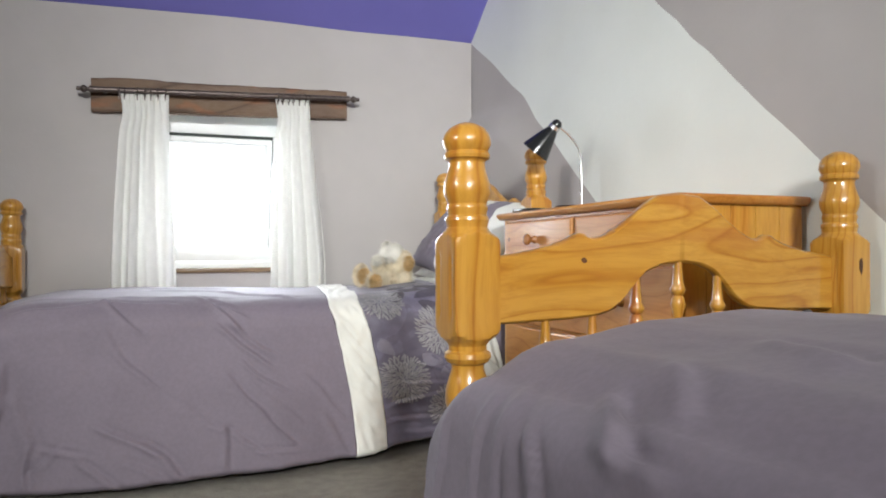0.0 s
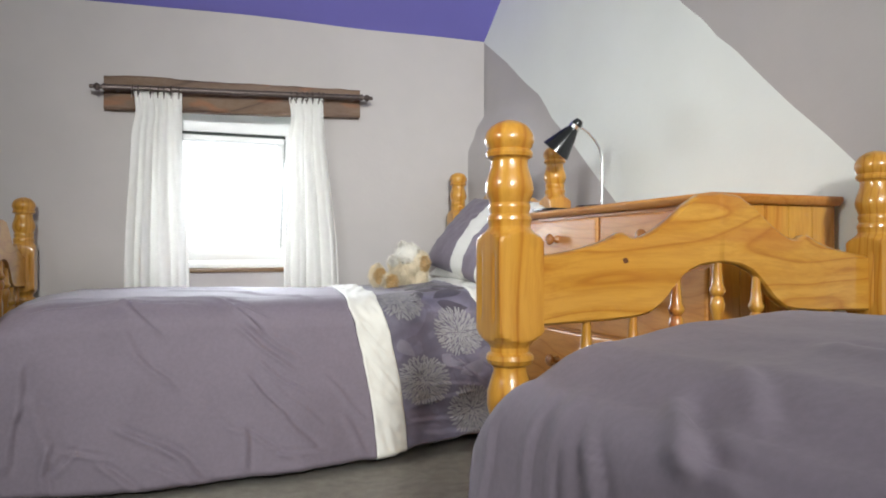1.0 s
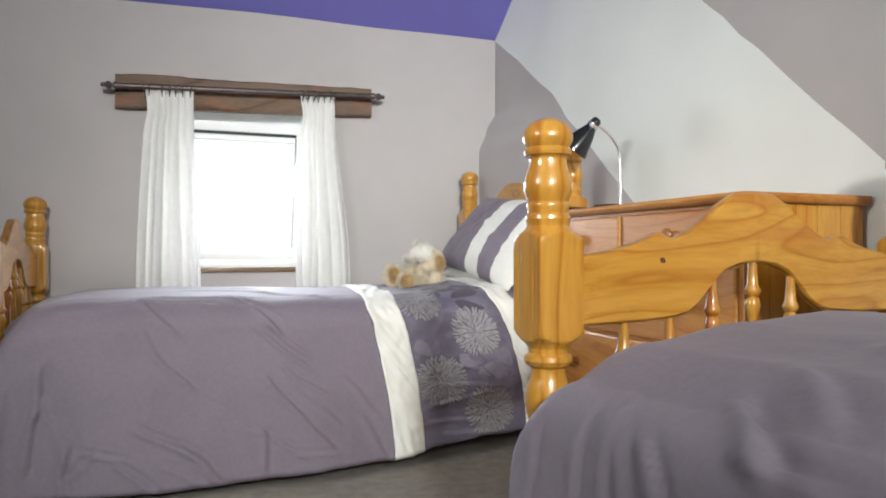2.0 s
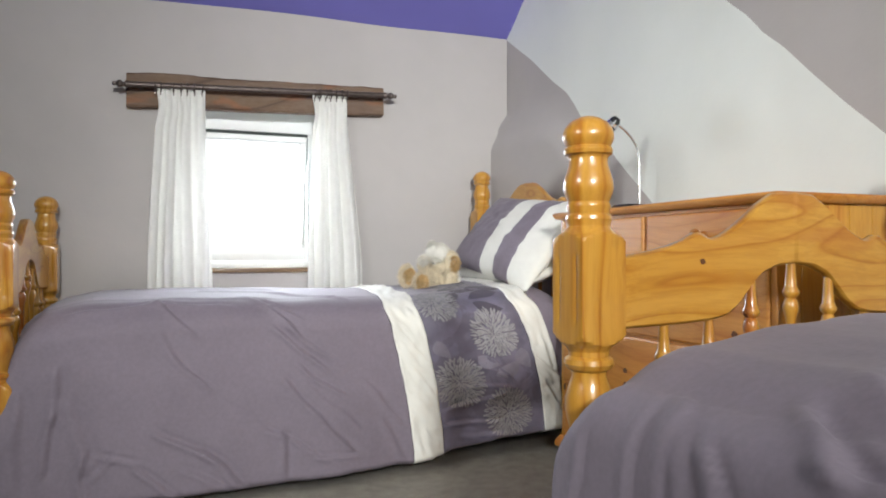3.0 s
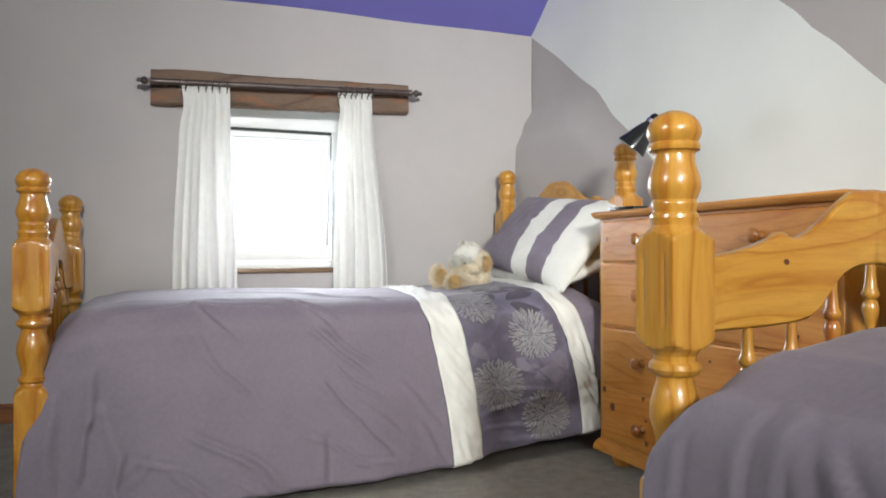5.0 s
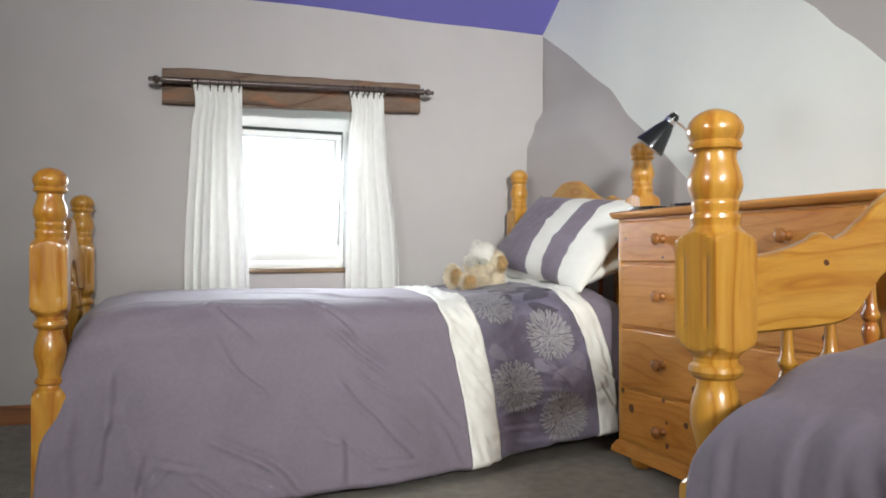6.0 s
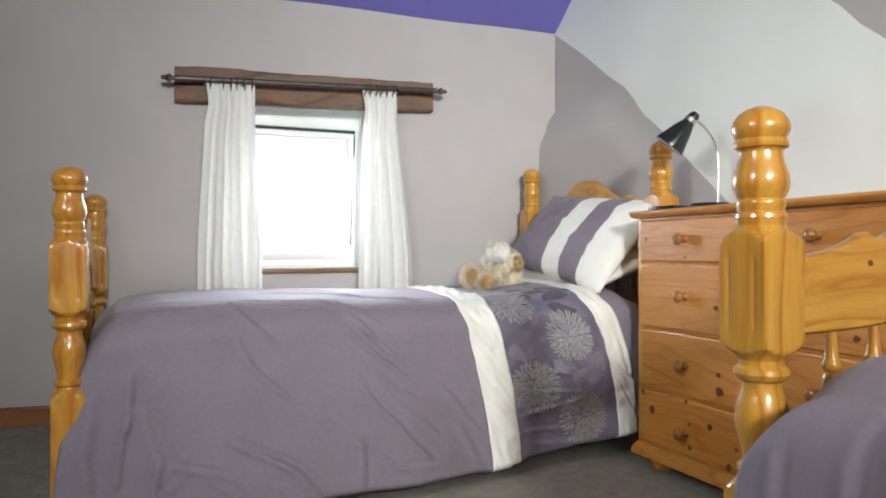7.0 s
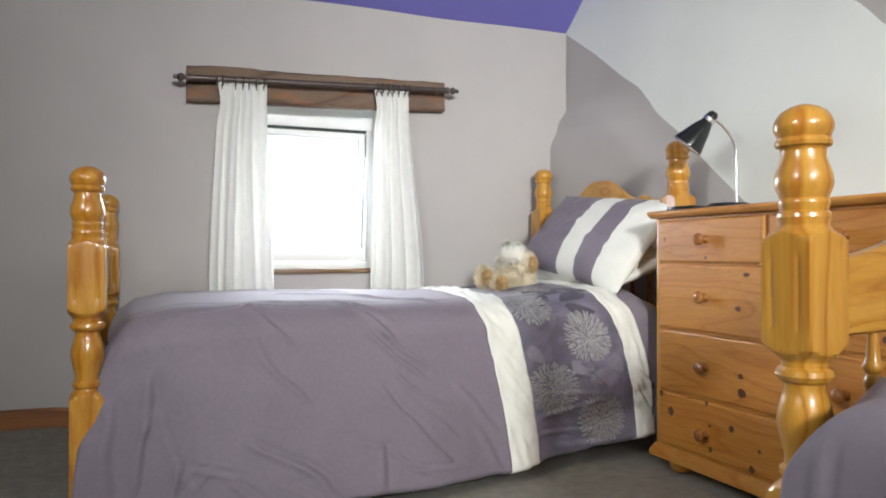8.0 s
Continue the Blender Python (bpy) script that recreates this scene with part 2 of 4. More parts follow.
# the window wall, with its opening and reveals
WX0, WX1, WZ0, WZ1 = -0.60, 0.035, 0.655, 1.40
def wall_y(x, z):
    bulge = 0.012 * wob(x, z, 3.3, 1.4)
    return WALL_Y + bulge * min(1, abs(x + 0.28) / 0.6) * 0.6
def wall_top(x):
    return 1.842 + 0.012 * wob(x, 0, 9.0, 1.7) + 0.018 * min(0, (x + 0.2))


bm = bmesh.new()
xs = sorted(set(span(-2.4, WX0, 22) + span(WX0, WX1, 8) + span(WX1, 1.03, 16)))
zs = sorted(set(span(0.0, WZ0, 8) + span(WZ0, WZ1, 8) + span(WZ1, 1.0 * 1.842, 6)))
def wall_point(x, z):
    if z > WZ1:
        z = WZ1 + (z - WZ1) / (1.842 - WZ1) * (wall_top(x) - WZ1)
    return (x, wall_y(x, z), z)
grid = [[bm.verts.new(wall_point(x, z)) for z in zs] for x in xs]
for i in range(len(xs) - 1):
    for j in range(len(zs) - 1):
        cx, cz = (xs[i] + xs[i + 1]) / 2, (zs[j] + zs[j + 1]) / 2
        if not (WX0 < cx < WX1 and WZ0 < cz < WZ1):
            bm.faces.new((grid[i][j], grid[i + 1][j], grid[i + 1][j + 1], grid[i][j + 1]))
tagged(part("wall_north", bm, TAUPE), "uneven plaster wall painted taupe, with a low window", "wall", kind="structure")
bm = bmesh.new()
box(bm, (-2.4, WALL_Y + 0.03, -0.05), (WX0 - 0.012, WALL_Y + 0.36, 1.84))
box(bm, (WX1 + 0.012, WALL_Y + 0.03, -0.05), (1.3, WALL_Y + 0.36, 1.84))
box(bm, (WX0 - 0.012, WALL_Y + 0.03, -0.05), (WX1 + 0.012, WALL_Y + 0.36, WZ0 - 0.012))
box(bm, (WX0 - 0.012, WALL_Y + 0.03, WZ1 + 0.012), (WX1 + 0.012, WALL_Y + 0.36, 1.84))
tagged(part("wall_core", bm, WHITE, smooth=0), "thick masonry behind the plaster of the window wall", "wall", kind="structure")
bm = bmesh.new()
yb = WALL_Y + 0.30
box(bm, (WX0 - 0.010, WALL_Y + 0.004, WZ0 - 0.01), (WX0, yb, WZ1 + 0.01))
box(bm, (WX1, WALL_Y + 0.004, WZ0 - 0.01), (WX1 + 0.010, yb, WZ1 + 0.01))
box(bm, (WX0, WALL_Y + 0.004, WZ1), (WX1, yb, WZ1 + 0.010))
box(bm, (WX0, WALL_Y + 0.004, WZ0 - 0.01), (WX1, yb, WZ0))
tagged(part("window_reveal", bm, WHITE), "white-painted plaster reveals round the window", "window reveal", kind="structure")

# the gable wall: taupe plaster with a broad slanting white band, bulging near the bed head
D1 = [(2.40, 1.88), (2.326, 1.828), (2.103, 1.681), (1.883, 1.523), (1.763, 1.446), (1.70, 1.375), (1.651, 1.314), (1.513, 1.209), (1.326, 1.040), (1.173, 0.911), (0.70, 0.50), (0.10, 0.0)]
D2 = [(1.55, 2.55), (1.10, 1.86), (0.79, 1.545), (0.703, 1.472), (0.665, 1.430), (0.635, 1.395), (0.565, 1.338), (0.467, 1.235), (0.36, 1.130), (0.254, 1.035), (0.075, 0.865), (-0.009, 0.785), (-0.45, 0.38), (-0.85, 0.0)]


def along(line, z):
    for (ya, za), (yb_, zb) in zip(line, line[1:]):
        if za >= z >= zb:
            return yb_ + (ya - yb_) * (z - zb) / (za - zb)
    return line[0][0] if z > line[0][1] else line[-1][0]


def gable_x(y, z):
    far = max(0, (y - 1.5) / 0.85)
    low = lerp([(1.06, 1.0), (1.25, 0.98), (1.36, 0.55), (1.47, 0.0)], z)
    edge = along(D1, z) if z < 1.88 else 9
    inside = min(1, max(0, (y - edge) / 0.30))
    return 1.03 + 0.01 * (2.35 - y) + 0.010 * wob(y, z, 1.0, 2.2) + 0.003 * wob(y, z, 4.0, 6.0) - 0.098 * min(1, far) * low * inside


bm = bmesh.new()
ALL_Z = sorted(set(span(0, 2.55, 103)))
def band(bm, left, right, n):
    rows = []
    for z in ALL_Z:
        ya, yb_ = left(z), right(z)
        rows.append([bm.verts.new((gable_x(ya + (yb_ - ya) * k / n, z), ya + (yb_ - ya) * k / n, z)) for k in range(n + 1)])
    for a, b in zip(rows, rows[1:]):
        for k in range(n):
            bm.faces.new((a[k], a[k + 1], b[k + 1], b[k]))


end_y = lambda z: WALL_Y + 0.02
near_y = lambda z: -4.7
band(bm, end_y, lambda z: min(along(D1, z), WALL_Y + 0.019), 24)
band(bm, lambda z: along(D2, z), near_y, 24)
bmesh.ops.remove_doubles(bm, verts=bm.verts, dist=0.0001)
tagged(part("wall_east", bm, TAUPE), "uneven taupe plaster gable wall behind the bed head", "wall", kind="structure")
bm = bmesh.new()
band(bm, lambda z: min(along(D1, z), WALL_Y + 0.019), lambda z: along(D2, z), 24)
tagged(part("wall_band", bm, WHITE), "broad slanting band of white-painted plaster on the gable", "wall", kind="structure")
tagged(part("wall_east_core", boxed((1.09, -4.8, -0.05), (1.4, 2.7, 2.7)), WHITE, smooth=0), "masonry behind the gable plaster", "wall", kind="structure")

# sloped violet ceiling over the window wall, flat ceiling, far slope, walls behind the camera
def slope_point(x, k):
    y0, z0 = WALL_Y + 0.01, wall_top(x)
    y1 = WALL_Y - (CEIL - 1.842) / SLOPE
    return (x, y0 + (y1 - y0) * k, z0 + (CEIL - z0) * k + 0.006 * wob(x, k * 2, 5.0, 1.5))


bm = bmesh.new()
sheet(bm, slope_point, span(-2.4, 1.09, 40), span(0, 1, 20))
tagged(part("ceiling_slope", bm, PURPLE), "sloping ceiling painted deep violet above the window wall", "ceiling", kind="structure")
FLAT_Y = WALL_Y - (CEIL - 1.842) / SLOPE
tagged(part("ceiling", boxed((-2.4, -4.7, CEIL), (1.09, FLAT_Y + 0.01, CEIL + 0.08)), WHITE, smooth=0), "flat white ceiling over the middle of the room", "ceiling", kind="structure")
# this wall is never in view; its white is chosen to bounce fill
tagged(part("wall_south", boxed((-2.4, -4.8, 0), (1.09, -4.7, 2.6)), WHITE, smooth=0), "unseen back wall, kept white to bounce fill light", "wall", kind="structure")
tagged(part("wall_west", boxed((-2.5, -4.8, 0), (-2.4, 2.7, 2.7)), TAUPE, smooth=0), "plain taupe wall", "wall", kind="structure")

# skirting along the window wall
bm = bmesh.new()
prof = [(0.0, 0.0), (-0.018, 0.0), (-0.018, 0.062), (-0.012, 0.074), (0.0, 0.078)]
rings(bm, [[(x, WALL_Y + 0.006 + dy, floor_z(x, 2.33) + dz + 0.002) for dy, dz in prof] for x in span(-2.4, 0.93, 40)])
tagged(part("baseboard", bm, SKIRT, smooth=0), "dark-stained wooden skirting board at the foot of the wall", "baseboard", kind="structure")

# ---- window ----
win = thing("window_1", pose(0, 0, 0), "white-framed low window with its sash ajar, blown bright by daylight", "window", kind="structure")
FY = WALL_Y + 0.10
bm = bmesh.new()
box(bm, (WX0, FY, WZ1 - 0.100), (WX1, FY + 0.06, WZ1), 0.004)
box(bm, (WX0, FY, WZ0), (WX0 + 0.05, FY + 0.06, WZ1 - 0.100), 0.004)
box(bm, (WX1 - 0.035, FY, WZ0), (WX1, FY + 0.06, WZ1 - 0.100), 0.004)
box(bm, (WX0 + 0.05, FY, WZ0), (WX1 - 0.035, FY + 0.06, WZ0 + 0.03), 0.004)
part("window_frame", bm, UPVC, win)
# solid dark strip in place of the shade under the frame head
part("seam_strip", boxed((WX0 + 0.05, FY + 0.004, WZ1 - 0.112), (WX1 - 0.035, FY + 0.05, WZ1 - 0.1005)), GAP, win, "dark strip drawn for the shaded gap under the head of the frame")
sx0, sx1, sz0, sz1 = WX0 + 0.056, WX1 - 0.042, WZ0 + 0.034, WZ1 - 0.114
bm = bmesh.new()
box(bm, (sx0, FY + 0.004, sz1 - 0.028), (sx1, FY + 0.04, sz1), 0.004)
box(bm, (sx0, FY + 0.004, sz0), (sx1, FY + 0.04, sz0 + 0.075), 0.004)
box(bm, (sx0, FY + 0.004, sz0 + 0.075), (sx0 + 0.04, FY + 0.04, sz1 - 0.028), 0.004)
box(bm, (sx1 - 0.028, FY + 0.004, sz0 + 0.075), (sx1, FY + 0.04, sz1 - 0.028), 0.004)
sash = part("sash", bm, UPVC, win, "white sash with a deep bottom rail")
pane = part("pane", boxed((sx0 + 0.04, FY + 0.02, sz0 + 0.075), (sx1 - 0.028, FY + 0.026, sz1 - 0.028)), GLASS, sash, smooth=0)
pane.visible_shadow = False
part("seam_strip", boxed((sx0 + 0.044, FY + 0.0155, sz0 + 0.077), (sx1 - 0.032, FY + 0.019, sz0 + 0.080)), PALELEAF, sash)
# thin dark sliver painted where the open sash leaves only shade
bm = prism(bmesh.new(), [(WX1 - 0.0385, sz1 - 0.005), (WX1 - 0.0355, sz1 - 0.005), (WX1 - 0.0585, sz0 + 0.06), (WX1 - 0.060, sz0 + 0.06)], 1, FY - 0.002, FY + 0.003)
part("sash_gap", bm, GAP, win, "dark sliver drawn for the shaded gap beside the sash that stands ajar")
bm = boxed((WX0 - 0.01, WALL_Y - 0.022, WZ0 - 0.020), (WX1 + 0.01, FY - 0.002, WZ0 + 0.001), 0.004)
part("window_sill", bm, SILLWOOD, win, "thin brown wooden sill")
bm = boxed((-6, 7.0, -3), (6, 7.05, 5))
tagged(part("backdrop", bm, DAY, smooth=0), "bright white overcast daylight outside the window", "backdrop", kind="structure")

# ---- oak lintel board over the window ----
bm = bmesh.new()
loops = []
for x in span(-0.804, 0.340, 60):
    k = (x + 0.804) / 1.144
    top = 1.496 + 0.030 * k + 0.007 * wob(x, 2, 0, 5) + 0.003 * wob(x, 7, 0, 19) + (0.008 if k < 0.3 else 0)* math.sin(k * 3.14 / 0.3)
    bot = 1.352 + 0.036 * k + 0.005 * wob(x, 4, 0, 5) + 0.002 * wob(x, 9, 0, 23)
    fy = 2.300 + 0.004 * wob(x, 1, 5, 9)
    mid = bot + (top - bot) * (0.52 + 0.05 * wob(x, 3, 3, 4))
    loops.append([(x, WALL_Y + 0.004, bot), (x, fy + 0.006, bot), (x, fy, bot + 0.008), (x, fy + 0.003, mid - 0.01), (x, fy + 0.010, mid), (x, fy + 0.004, mid + 0.012), (x, fy + 0.002, top - 0.008), (x, fy + 0.008, top), (x, WALL_Y + 0.004, top)])
rings(bm, loops)
tagged(part("lintel_board", bm, OLD_OAK, smooth=30), "weathered dark oak lintel board with a wavy waney edge above the window", "beam")

# ---- curtain pole ----
def rod_z(x):
    return 1.437 + (x + 0.806) * 0.0365


pole_t = thing("curtain_pole", pose(0, 0, 0), "bronzed iron curtain pole with ball finials on the oak board", "curtain pole")
RY = 2.262
part("pole", tube(bmesh.new(), [(-0.80, RY, rod_z(-0.80)), (0.335, RY, rod_z(0.335))], 0.0125, 14), IRON, pole_t)
for s, x0 in ((-1, -0.80), (1, 0.335)):
    m = Matrix.Translation((x0, RY, rod_z(x0))) @ Matrix.Rotation(radians(90 * s), 4, "Y")
    part("finial", lathe(bmesh.new(), [(-0.01, 0.013), (0.0, 0.016), (0.005, 0.016), (0.009, 0.009), (0.015, 0.009), (0.022, 0.0155), (0.030, 0.017), (0.038, 0.012), (0.043, 0.008), (0.049, 0.010), (0.056, 0.0075), (0.059, 0.001)], m=m, seg=16), IRON, pole_t)
for x in (-0.745, 0.30):
    bm = boxed((x - 0.008, RY + 0.008, rod_z(x) - 0.011), (x + 0.008, 2.302, rod_z(x) + 0.011), 0.003)
    part("bracket", bm, IRON, pole_t)


def torus_ring(x):
    bm = bmesh.new()
    c = Vector((x, RY, rod_z(x) - 0.006))
    lean = random.uniform(-0.25, 0.25)
    loops = []
    for i in range(16):
        a = 6.28318 * i / 16
        rad = Vector((math.sin(lean) * math.cos(a), math.cos(a), math.sin(a)))
        loops.append([c + rad * (0.0205 + 0.0035 * math.cos(b)) + Vector((0.0035 * math.sin(b), 0, 0)) for b in (0, 1.57, 3.14, 4.71)])
    loops.append(loops[0])
    rings(bm, loops, cap=False)
    box(bm, (x - 0.002, RY - 0.003, rod_z(x) - 0.040), (x + 0.002, RY + 0.003, rod_z(x) - 0.026))
    return bm


def curtain(name, x_top, x_bot, sway, rings_at, label):
    t = thing(name, pose(0, 0, 0), label, "curtain", "pair of curtains")
    random.seed(int(abs(x_top[0]) * 1000))
    ph = [random.uniform(0, 6.28) for _ in range(4)]
    zt = 1.436 + (sum(x_top) / 2 + 0.806) * 0.0365

    def at(u, v):
        z = zt - (zt - 0.46) * v
        z += 0.006 * math.sin(u * 6.28 * 6) * max(0, 1 - v * 18)
        w = min(1, v * 1.15)
        w = w * w * (3 - 2 * w)
        nip = 0.012 * math.exp(-((v - 0.10) / 0.06) ** 2)
        a, b = nip + x_top[0] + (x_bot[0] - x_top[0]) * w, x_top[1] + (x_bot[1] - x_top[1]) * w
        uu = u + 0.02 * math.sin(u * 9 + v * 2 + ph[0]) + sway * math.sin(v * 3.0) * u * (1 - u)
        pinch = 1 - min(1, v / 0.10)
        n = 3.6
        deep = 0.009 + 0.013 * w
        fold = math.sin(6.28 * (n * uu) + ph[1] + 0.6 * math.sin(v * 2.2)) * deep * (1 - 0.3 * pinch)
        fold += 0.008 * math.sin(6.28 * 2.4 * uu + ph[2] + v * 1.5) * w
        fold += 0.005 * pinch * math.sin(6.28 * 13 * uu) + 0.0025 * wob(u * 5, v * 4, ph[3], 1)
        return (a + (b - a) * u + 0.25 * fold * math.cos(6.28 * n * uu), 2.272 + fold, z)

    bm = sheet(bmesh.new(), at, span(0, 1, 110), span(0, 1, 60))
    ob = part("cloth", bm, CURTAIN, t, smooth=180)
    mod = ob.modifiers.new("thickness", "SOLIDIFY")
    mod.thickness = 0.002
    for x in rings_at:
        part("curtain_ring", torus_ring(x), IRON, t)
    return t


curtain("curtain", (-0.684, -0.485), (-0.716, -0.451), 0.05, (-0.69, -0.668, -0.615, -0.585, -0.560, -0.53, -0.50), "unlined ivory pleated curtain hanging from iron rings")
curtain("curtain", (-0.013, 0.152), (-0.033, 0.236), -0.05, (-0.005, 0.02, 0.048, 0.07, 0.098, 0.125, 0.148), "unlined ivory pleated curtain, narrower, hanging from iron rings")



# ---- beds: local x across, y from the foot (0) to the head, z up ----
BW, BL = 0.967, 1.935


def post_ring(z, r, square, flute):
    """One ring of a post: round, or a square block turned down to the radius r, fluted on two faces."""
    pts = []
    for i in range(72):
        a = 6.28318 * i / 72
        c, s = math.cos(a), math.sin(a)
        rad = r
        if square:
            rs = square / max(abs(c), abs(s), (abs(c) + abs(s)) / 1.96)
            if flute and abs(c) > abs(s):
                off = rs * s
                for g in (-0.026, 0.026):
                    rs -= 0.003 * max(0, 1 - ((off - g) / 0.006) ** 2) * flute
            rad = min(rs, r)
        pts.append((rad * c, rad * s, z))
    return pts


BLK, LEG = 0.0448, 0.041
LOWER = [(0.0, 0.054, LEG, 0), (0.006, 0.06, LEG, 0), (0.340, 0.06, LEG, 0), (0.348, 0.053, LEG, 0), (0.356, 0.045, LEG, 0), (0.362, 0.038, 0, 0), (0.367, 0.032, 0, 0), (0.372, 0.031, 0, 0), (0.378, 0.037, 0, 0), (0.386, 0.037, 0, 0), (0.392, 0.030, 0, 0),
         (0.404, 0.029, 0, 0), (0.425, 0.034, 0, 0), (0.452, 0.0405, 0, 0), (0.475, 0.040, 0, 0), (0.497, 0.034, 0, 0), (0.512, 0.029, 0, 0), (0.520, 0.030, 0, 0), (0.525, 0.038, 0, 0), (0.533, 0.0425, 0, 0),
         (0.541, 0.041, 0, 0), (0.546, 0.034, 0, 0), (0.554, 0.0345, 0, 0), (0.560, 0.038, 0, 0), (0.565, 0.0435, BLK, 0), (0.569, 0.049, BLK, 0), (0.575, 0.056, BLK, 0), (0.583, 0.064, BLK, 0), (0.596, 0.064, BLK, 0), (0.604, 0.064, BLK, 0.7), (0.612, 0.064, BLK, 1), (0.712, 0.064, BLK, 1), (0.719, 0.064, BLK, 0.7), (0.726, 0.064, BLK, 0),
         (0.740, 0.064, BLK, 0), (0.747, 0.057, BLK, 0), (0.752, 0.050, BLK, 0), (0.756, 0.0445, BLK, 0)]
UPPER = [(0.761, 0.0395, 0, 0), (0.766, 0.0370, 0, 0), (0.772, 0.0375, 0, 0), (0.778, 0.0395, 0, 0), (0.784, 0.0385, 0, 0), (0.788, 0.0350, 0, 0), (0.793, 0.0355, 0, 0), (0.799, 0.0375, 0, 0), (0.804, 0.0370, 0, 0), (0.808, 0.0350, 0, 0), (0.814, 0.0372, 0, 0), (0.824, 0.0415, 0, 0), (0.833, 0.0428, 0, 0), (0.845, 0.0415, 0, 0), (0.860, 0.0365, 0, 0), (0.872, 0.0330, 0, 0), (0.882, 0.0325, 0, 0), (0.886, 0.0345, 0, 0), (0.889, 0.0405, 0, 0), (0.895, 0.0418, 0, 0), (0.900, 0.0400, 0, 0), (0.902, 0.0372, 0, 0), (0.907, 0.0400, 0, 0), (0.915, 0.0437, 0, 0), (0.924, 0.0437, 0, 0), (0.934, 0.0400, 0, 0), (0.943, 0.0330, 0, 0), (0.950, 0.0220, 0, 0), (0.954, 0.0110, 0, 0), (0.955, 0.0020, 0, 0)]


def bed_post(name, x, y, lift, parent):
    bm = bmesh.new()
    prof = LOWER + UPPER
    loops = []
    for z, r, sq, fl in prof:
        zz = z + (lift if z > 0.60 else 0)
        loops.append([(px + x, py + y, pz) for px, py, pz in post_ring(zz, r, sq, fl)])
    rings(bm, loops)
    return part(name, bm, PINE[2], parent, smooth=26)


TOP = [(0.0, 0.842), (0.05, 0.838), (0.085, 0.819), (0.13, 0.786), (0.165, 0.764), (0.19, 0.752), (0.21, 0.748), (0.225, 0.750), (0.243, 0.7595), (0.251, 0.758), (0.275, 0.745), (0.31, 0.734), (0.36, 0.723), (0.445, 0.711)]
LOW = [(0.0, 0.700), (0.05, 0.695), (0.09, 0.680), (0.125, 0.648), (0.15, 0.622), (0.18, 0.603), (0.21, 0.597), (0.28, 0.592), (0.445, 0.588)]


def lerp_line(table, x):
    xs_, vs_ = [p[0] for p in table], [p[1] for p in table]
    return float(np.interp(x, xs_, vs_))


def smooth_line(table, x):
    return sum(lerp_line(table, min(0.445, abs(x + d))) for d in (-0.006, -0.003, 0, 0.003, 0.006)) / 5


def shaped_panel(name, y, lift, parent, wide=1.0):
    bm = bmesh.new()
    us = span(-0.445, 0.445, 150)
    th = 0.013
    loops = []
    for u in us:
        zt, zb = smooth_line(TOP, u / wide) + lift, smooth_line(LOW, u) + lift
        x = BW / 2 + u
        e = 0.005
        loops.append([(x, y - th + e, zb), (x, y - th, zb + e), (x, y - th, (zt + zb) / 2), (x, y - th, zt - e), (x, y - th + e, zt), (x, y + th - e, zt), (x, y + th, zt - e), (x, y + th, (zt + zb) / 2), (x, y + th, zb + e), (x, y + th - e, zb)])
    rings(bm, loops)
    return part(name, bm, PINE[0], parent, smooth=45)


def spindle(x, y, lift, parent):
    top = smooth_line(LOW, x - BW / 2) + lift
    base = 0.33 + lift
    bm = bmesh.new()
    prof = [(base, 0.011), (base + 0.03, 0.009), (base + 0.06, 0.0085), (top - 0.125, 0.0075), (top - 0.105, 0.011), (top - 0.088, 0.0155), (top - 0.074, 0.0125), (top - 0.069, 0.009), (top - 0.064, 0.0135), (top - 0.057, 0.0168), (top - 0.050, 0.0135), (top - 0.045, 0.0115), (top - 0.02, 0.0095), (top + 0.006, 0.008)]
    lathe(bm, prof, (x, y, 0), 14)
    return part("spindle", bm, PINE[2], parent, smooth=50)


def make_bed(m, label):
    b = thing("bed", m, label, "bed", "pine single beds")
    for x in (0, BW):
        bed_post("foot_post", x, 0, 0, b)
        bed_post("head_post", x, BL, 0.178, b)
    shaped_panel("footboard_panel", 0.0, 0, b)
    shaped_panel("headboard_panel", BL, 0.190, b, 1.2)
    for y, lift in ((0.0, 0), (BL, 0.192)):
        for k in range(7):
            spindle(0.162 + k * (BW - 0.324) / 6, y, lift, b)
        part("cross_rail", boxed((0.03, y - 0.013, 0.26 + lift), (BW - 0.03, y + 0.013, 0.335 + lift), 0.004), PINE[0], b)
    for x in (0.0, BW):
        part("side_rail", boxed((x - 0.012, 0.02, 0.20), (x + 0.012, BL - 0.02, 0.32), 0.004), PINE[1], b)
    for k in range(9):
        y = 0.16 + k * 0.2
        part("slat", boxed((0.013, y, 0.262), (BW - 0.013, y + 0.07, 0.280)), PINE[0], b, smooth=0)
    return b


FAR = Matrix.Translation((-1.097, 1.281 + BW, 0)) @ Matrix.Rotation(radians(-90), 4, "Z")
NEAR = Matrix.Translation((0, 0, 0)) @ Matrix.Rotation(radians(2.5), 4, "Z") @ Matrix.Translation((BW, 0, 0)) @ Matrix.Rotation(radians(180), 4, "Z")
bed_far = make_bed(FAR, "lacquered pine single bed with turned posts, made up, beside the window")
bed_near = make_bed(NEAR, "lacquered pine single bed with turned posts and a scalloped footboard")


